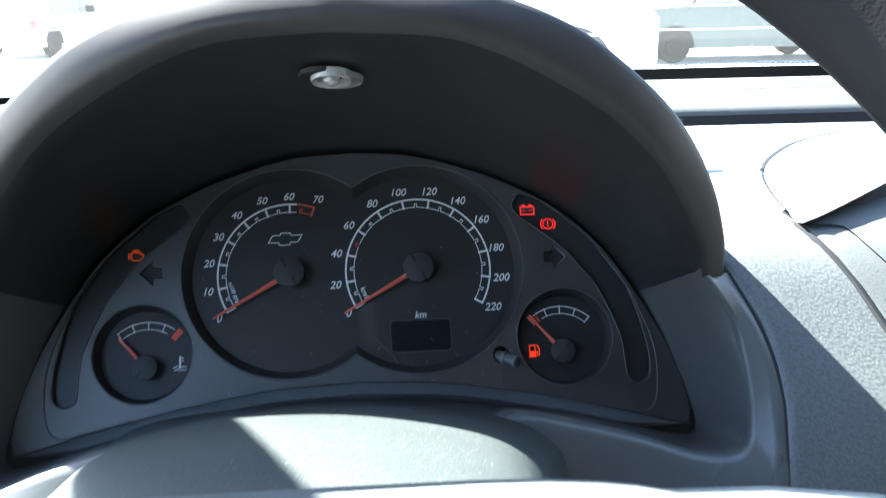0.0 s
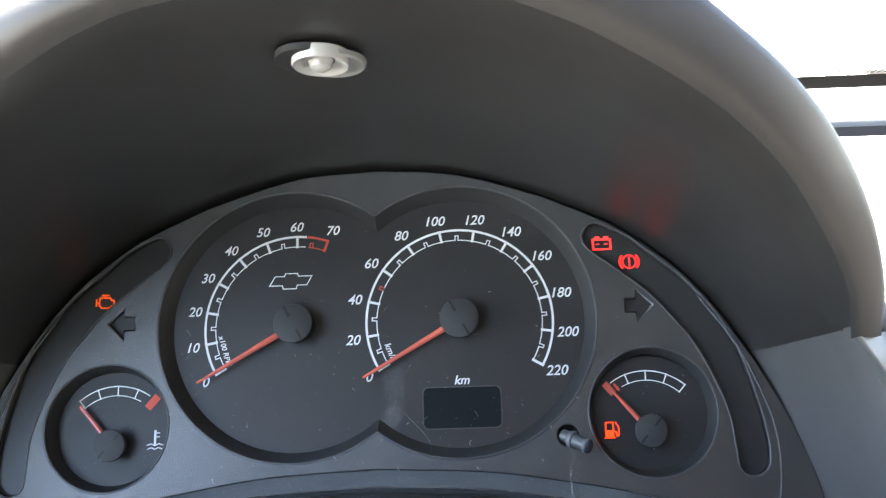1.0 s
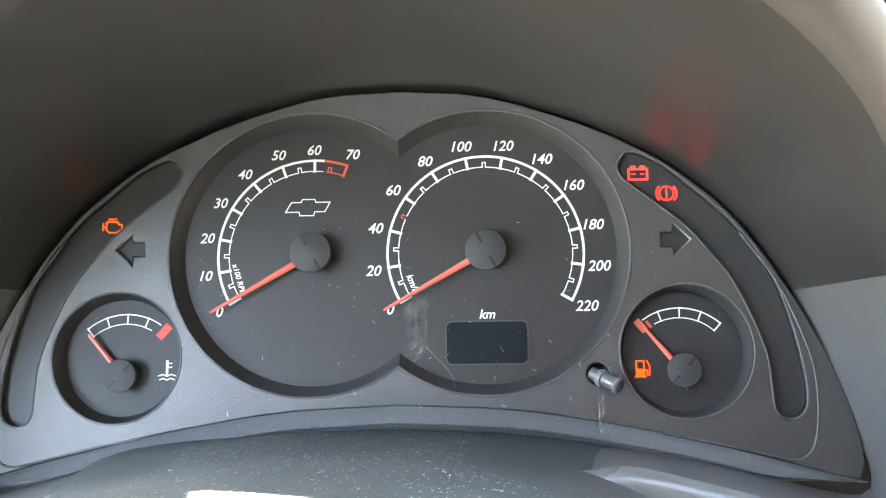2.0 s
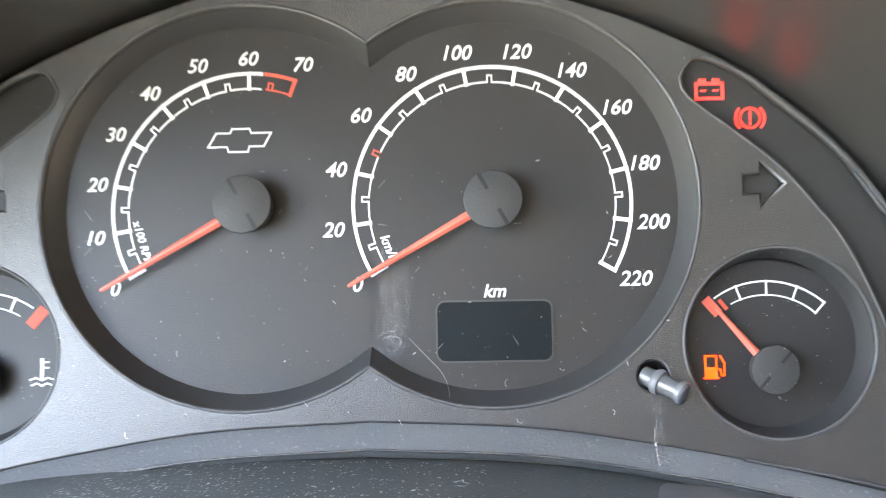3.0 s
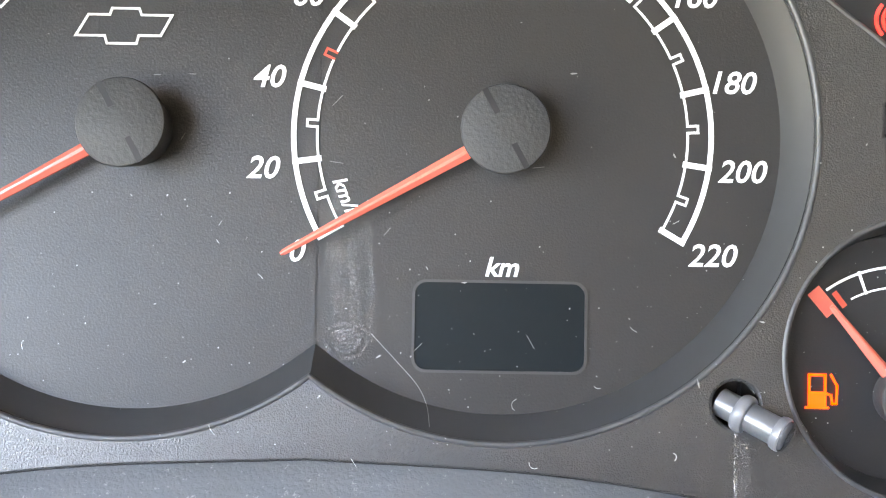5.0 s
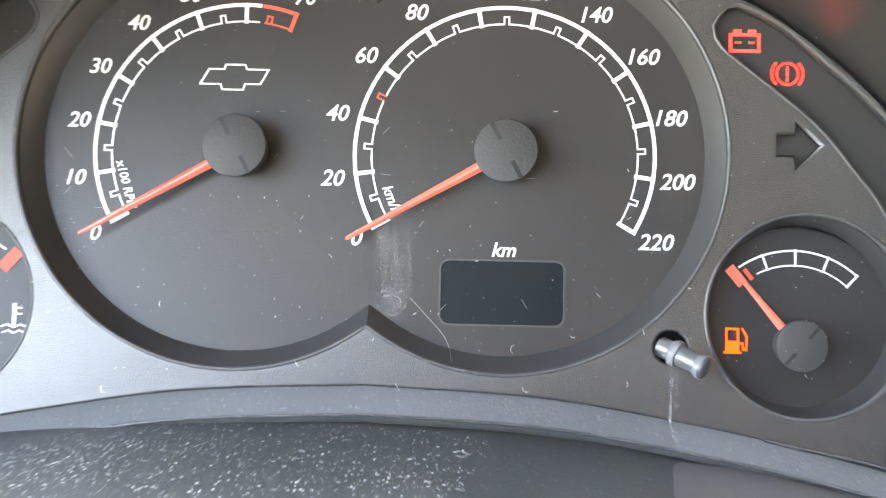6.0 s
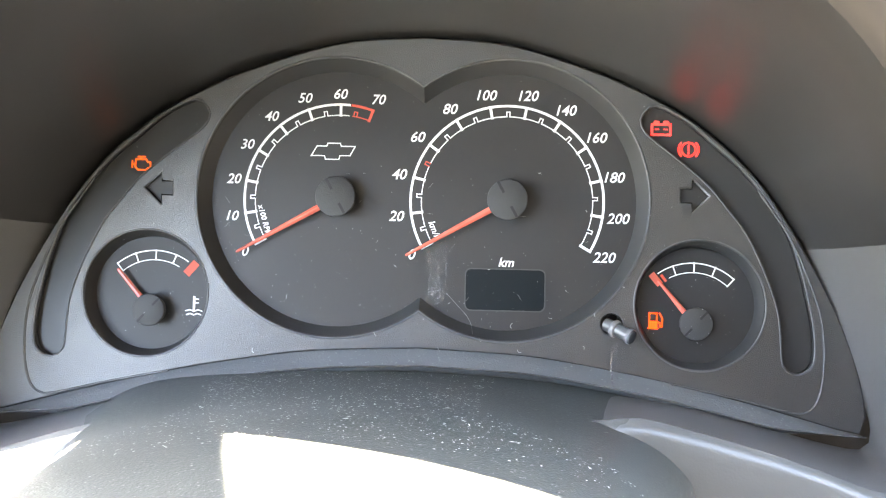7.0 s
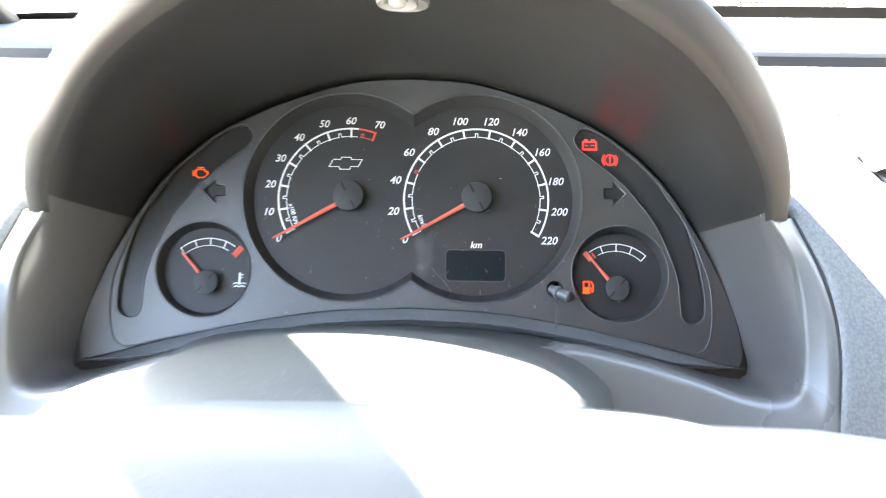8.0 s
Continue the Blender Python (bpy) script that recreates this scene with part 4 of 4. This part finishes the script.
def car(name, label, paint, length, height, hood_h, m, bed=False):
    """A parked car, side on along its own x."""
    c = thing(name, label, "car", m, "parked cars")
    L, w = length * 1000, 860
    roof = height * 1000
    hh = hood_h * 1000
    tail = [(-1200, hh + 10), (-960, roof - 60), (-800, roof), (250, roof), (420, roof - 50), (950, hh + 20)] if bed else [(-L / 2 + 500, hh + 30), (-L / 2 + 900, roof - 40), (-L / 2 + 1250, roof), (L * 0.12, roof), (L * 0.2, roof - 50), (L * 0.33, hh + 30)]
    prof = [(-L / 2, 450), (-L / 2 + 20, hh * 0.95)] + tail + [(L * 0.47, hh - 60), (L / 2, hh - 200), (L / 2, 400), (L / 2 - 100, 280), (-L / 2 + 100, 280)]
    rows = []
    for y, k in ((-w, 0.93), (-w + 60, 1.0), (w - 60, 1.0), (w, 0.93)):
        rows.append([(x * (1 if abs(y) < w else 0.985), y * (1.0 if z < hh else 0.86), z) for x, z in prof])
    bm = from_grid(rows, closed=True)
    bmesh.ops.holes_fill(bm, edges=[e for e in bm.edges if e.is_boundary], sides=40)
    bmesh.ops.recalc_face_normals(bm, faces=bm.faces)
    part("body", bm, paint, c, "", 35)
    x0, x1 = (-1170, 880) if bed else (-L / 2 + 900, L * 0.3)
    for y in (-1, 1):
        n = 2
        for i in range(n):
            a, b = x0 + (x1 - x0) * i / n + 30, x0 + (x1 - x0) * (i + 1) / n - 40
            ta = a + ((230 if bed else 140) if i == 0 else 0)
            tb = b - (380 if i == n - 1 else 0)
            yy = y * w
            bm = bmesh.new()
            vs = [bm.verts.new(p) for p in ((a, yy * 0.93, hh + 50), (b, yy * 0.93, hh + 50), (tb, yy * 0.885, roof - 90), (ta, yy * 0.885, roof - 90))]
            bm.faces.new(vs)
            bmesh.ops.solidify(bm, geom=bm.faces[:], thickness=25)
            part("side_window", bm, CAR_GLASS, c)
        for x in (-L * 0.31, L * 0.31):
            t = part("tyre", tyre(x, y * (w - 90), 330, 210), TYRE, c)
            part("rim", tyre(x, y * (w - 60), 200, 170), ALLOY, t)
        part("door_mirror", box(L * 0.06, L * 0.06 + (300 if bed else 160), y * (w + 110) - 90, y * (w + 110) + 90, hh + 40, hh + 230, 30), TYRE, c)
        for x in (-L * 0.31, L * 0.31):
            part("wheel_arch", flat([arc(x, 330, 390, -8, 188, 20)], y * (w + 4) + 6, y * (w + 4) - 6), TYRE, c)
        part("side_moulding", box(-L / 2 + 260, L / 2 - 300, y * (w + 6) - 14, y * (w + 6) + 14, 630, 662, 8), PAINT_SILVER, c)
        part("window_rail", box(x0 - 60, x1 - 100, y * w * 0.955 - 16, y * w * 0.955 + 16, hh + 6, hh + 40, 6), PAINT_SILVER, c)
        part("tail_lamp", box(-L / 2 - 10, -L / 2 + 120, y * w * 0.95 - 60, y * w * 0.95 + 60, hh - 260, hh - 40, 20), TAIL, c)
    return c


def tyre(x, y, r, w):
    rows = [[(x + q * math.cos(2 * math.pi * k / 32), y + d, 330 + q * math.sin(2 * math.pi * k / 32)) for k in range(32)] for d, q in ((-w / 2, r * 0.5), (-w / 2, r * 0.9), (-w * 0.35, r), (w * 0.35, r), (w / 2, r * 0.9), (w / 2, r * 0.5))]
    bm = from_grid(rows, closed=True)
    bmesh.ops.holes_fill(bm, edges=[e for e in bm.edges if e.is_boundary])
    bmesh.ops.recalc_face_normals(bm, faces=bm.faces)
    return bm


car("parked_pickup", "dusty grey-green parked pickup truck seen side on", PAINT_GREY, 4.9, 1.98, 1.06, pose(7.2, 17.35, yard_z(17.35)), bed=True)
car("parked_car", "white parked saloon car with a red tail lamp", PAINT_WHITE, 4.3, 1.45, 0.98, pose(0.25, 8.0, 0, 0, 0, 4))
car("parked_car", "silver parked saloon car in the sunny yard", PAINT_SILVER, 4.3, 1.45, 0.92, pose(-3.5, 22.5, yard_z(22.5), 0, 0, 78))
car("parked_car", "white parked saloon car in the sunny yard", PAINT_WHITE, 4.4, 1.5, 0.95, pose(-8.5, 23.5, yard_z(23.5), 0, 0, 80))
car("parked_car", "white parked car beside the off-road car", PAINT_WHITE, 4.4, 1.5, 0.95, pose(15.0, 25, yard_z(25), 0, 0, 75))
yard_wall = thing("yard_wall", "long white yard wall with a red band along it", "wall", pose(0, 0, 0), kind="structure")
part("wall_body", box(-60000, 60000, 45000, 45300, -460, 3000), WALL_WHITE, yard_wall)
part("red_band", box(-60000, 60000, 44970, 44996, 1500, 2300), WALL_RED, yard_wall)

# ---- dust, scratches and smears, and one drawn reflection ----
def haze(name, share, scale):
    """A thin pale film, broken up by noise."""
    m = bpy.data.materials.new(name)
    m.use_nodes = True
    n, l = m.node_tree.nodes, m.node_tree.links
    b = n["Principled BSDF"]
    b.inputs["Base Color"].default_value, b.inputs["Roughness"].default_value = (0.6, 0.59, 0.56, 1), 0.8
    tc, no, mr = n.new("ShaderNodeTexCoord"), n.new("ShaderNodeTexNoise"), n.new("ShaderNodeMapRange")
    no.inputs["Scale"].default_value, no.inputs["Detail"].default_value = scale, 4.0
    mr.inputs["From Min"].default_value, mr.inputs["From Max"].default_value, mr.inputs["To Max"].default_value = 0.35, 0.75, share
    l.new(tc.outputs["Object"], no.inputs["Vector"])
    l.new(no.outputs["Fac"], mr.inputs["Value"])
    l.new(mr.outputs[0], b.inputs["Alpha"])
    return m


FILM = haze("dust_film", 0.09, 260.0)
FILM_PALE = haze("pale_film", 0.1, 420.0)
STREAK = haze("reflection_streak", 0.6, 500.0)
rng = random.Random(7)


def speck(bm, p, u, v, size):
    """A tiny uneven flake at p in the plane of u and v."""
    n, turn, long = rng.randint(4, 6), rng.random() * 6.28, 1.0 + (rng.random() < 0.08) * rng.random() * 4
    ring = []
    for k in range(n):
        a = 2 * math.pi * k / n
        x, y = size * (0.6 + 0.6 * rng.random()) * math.cos(a) * long, size * (0.6 + 0.6 * rng.random()) * math.sin(a)
        x, y = x * math.cos(turn) - y * math.sin(turn), x * math.sin(turn) + y * math.cos(turn)
        ring.append(bm.verts.new(p + u * x + v * y))
    bm.faces.new(ring)


bm = bmesh.new()
for _ in range(620):
    x, z = rng.uniform(MID - 110, MID + 112), rng.uniform(-52, 45) if rng.random() < 0.4 else rng.uniform(-52, -10)
    speck(bm, Vector((x, FRONT - 0.3 if not inside(x, z, eight) else -0.5, z)), Vector((1, 0, 0)), Vector((0, 0, 1)), rng.choice((0.05, 0.06, 0.08, 0.1, 0.16)))
tagged(part("dust_specks", bm, DUST_FAINT, cluster, "fine pale dust specks"), kind="stuff")
bm = bmesh.new()
drifts = [(rng.uniform(-0.85, 0.85), rng.uniform(-75, -16)) for _ in range(26)]
for i in range(5200):
    r, yy = rng.uniform(-0.86, 0.9), -12 - 105 * rng.random() ** 1.3
    if i % 3 == 0:
        r, yy = drifts[i % 26][0] + rng.gauss(0, 0.09), min(drifts[i % 26][1] + rng.gauss(0, 6), -11)
        r = max(min(r, 0.9), -0.88)
    hw = float(np.interp(-yy, [-q[0] for q in SHROUD_ROWS], [q[2] for q in SHROUD_ROWS]))
    speck(bm, Vector((-45 + hw * r, yy, shroud_z(yy, r) + 0.25)), Vector((1, 0, -0.28 * r)), Vector((0, 1, 0.05)), rng.choice((0.09, 0.12, 0.15, 0.19, 0.25, 0.36)))
tagged(part("dust_specks", bm, DUST, shroud, "pale dust flakes"), kind="stuff")


def lint(where, size):
    """A short curled fibre lying at a place of the cluster."""
    a, curl = rng.uniform(0, 6.28), rng.uniform(-2.6, 2.6)
    pts, p = [], Vector(where)
    for k in range(9):
        pts.append(tuple(p))
        p = p + Vector((math.cos(a), 0, math.sin(a))) * size / 8
        a += curl / 8 + rng.uniform(-0.15, 0.15)
    return tube(pts, 0.035, 5)


fibres = [lint((x, FRONT - 0.35, z), d) for x, z, d in ((-24, -53.5, 2.6), (-46, -50, 1.8), (6, -54.5, 2.0), (28, -53, 1.6), (-90, -57, 2))]
fibres += [lint((x, -0.75, z), d) for x, z, d in ((3, -44.5, 2.4), (16, -42, 1.4), (22, -32, 1.4), (-80, -36, 1.6), (30, -14, 1.2), (-40, -25, 1.2))]
tagged(part("lint", merge(*fibres), DUST, cluster, "short pale curled lint fibres"), kind="stuff")


def wavy(x0, z0, x1, z1, w, y, sway, name, material):
    """A thin uneven film along a line of the dial."""
    n = 22
    mid = [(x0 + (x1 - x0) * k / n + sway * math.sin(k * 0.55), z0 + (z1 - z0) * k / n, w * (0.35 + 0.65 * math.sin(math.pi * (k + 0.5) / (n + 1)) ** 0.6)) for k in range(n + 1)]
    part("smear", sheet([[(x - a / 2, z) for x, z, a in mid] + [(x + a / 2, z) for x, z, a in reversed(mid)]], y), material, speedo, name)


wavy(-25.8, -9.0, -25.0, -36.5, 7.6, -0.50, 0.25, "faint wiped smear", FILM)
wavy(-28.0, -8.5, -27.8, -31.0, 2.0, -0.53, 0.12, "dried drip", FILM_PALE)
wavy(-25.4, -13.0, -24.6, -34.0, 1.2, -0.56, 0.2, "dried drip", FILM_PALE)
wavy(-22.0, -12.0, -21.4, -35.5, 1.0, -0.59, 0.15, "dried drip", FILM_PALE)
wavy(-29.4, -16.0, -29.6, -35.0, 0.5, -0.61, 0.12, "dried drip", FILM)
for k, (rx, rz, w) in enumerate(((3.6, 3.2, 0.7), (2.2, 2.0, 0.6))):
    ring = [(-25.9 + rx * math.cos(a) * (1 + 0.12 * math.sin(3 * a)), -35.2 + rz * math.sin(a) * (1 + 0.1 * math.cos(2 * a))) for a in np.linspace(0, 6.28, 40, endpoint=False)]
    part("smear", flat([inset(ring, -w / 2), inset(ring, w / 2)], -0.62, -0.64), FILM_PALE, speedo, "dried ring")
part("smear", sheet([[(-27.3 + 1.5 * math.cos(a), -34.6 + 1.2 * math.sin(a)) for a in np.linspace(0, 6.28, 20, endpoint=False)]], -0.66), FILM_PALE, speedo, "dried spot")
part("hair", tube(curve_points([(-21.6, -0.8, -33.9), (-16.9, -1.0, -38.8), (-13.6, -1.6, -42.4), (-12.0, -2.6, -45.6), (-11.5, -4.6, -48.6)], 20), 0.045, 5), DUST_FAINT, speedo, "fine pale hair")
bm = bmesh.new()
for _ in range(16):
    x, z, a, d = rng.uniform(-105, 44), rng.uniform(-44, 10), rng.choice((0.0, 0.05, -0.08, 0.9, 2.2)) + rng.uniform(-0.15, 0.15), rng.uniform(0.8, 3.2)
    if inside(x, z, inset(eight, 6)):
        for pts in stroke([(x, z), (x + d * math.cos(a), z + d * math.sin(a))], 0.07):
            bm.faces.new([bm.verts.new((px, -0.6, pz)) for px, pz in pts])
tagged(part("scratches", bm, DUST_FAINT, cluster, "fine pale scratches"), kind="stuff")
part("smear", sheet([[(-70, -19.2), (-37, -18.9), (-37, -19.2), (-70, -19.6)]], -0.55), FILM, tach, "faint scratch")
# the reflection below the reset knob, drawn as strips of pale film
for x0, x1, film in ((37.5, 40.1, FILM), (37.6, 38.2, STREAK), (39.6, 39.9, FILM_PALE)):
    part("smear", from_grid([[(x, y, z) for x in (x0, x1)] for y, z in ((FRONT - 0.25, -48.6), (FRONT - 0.25, -60.6), (-9.3, -63.4), (-12.2, -66.6))]), film, cluster, "pale vertical streak, a reflection drawn as film")
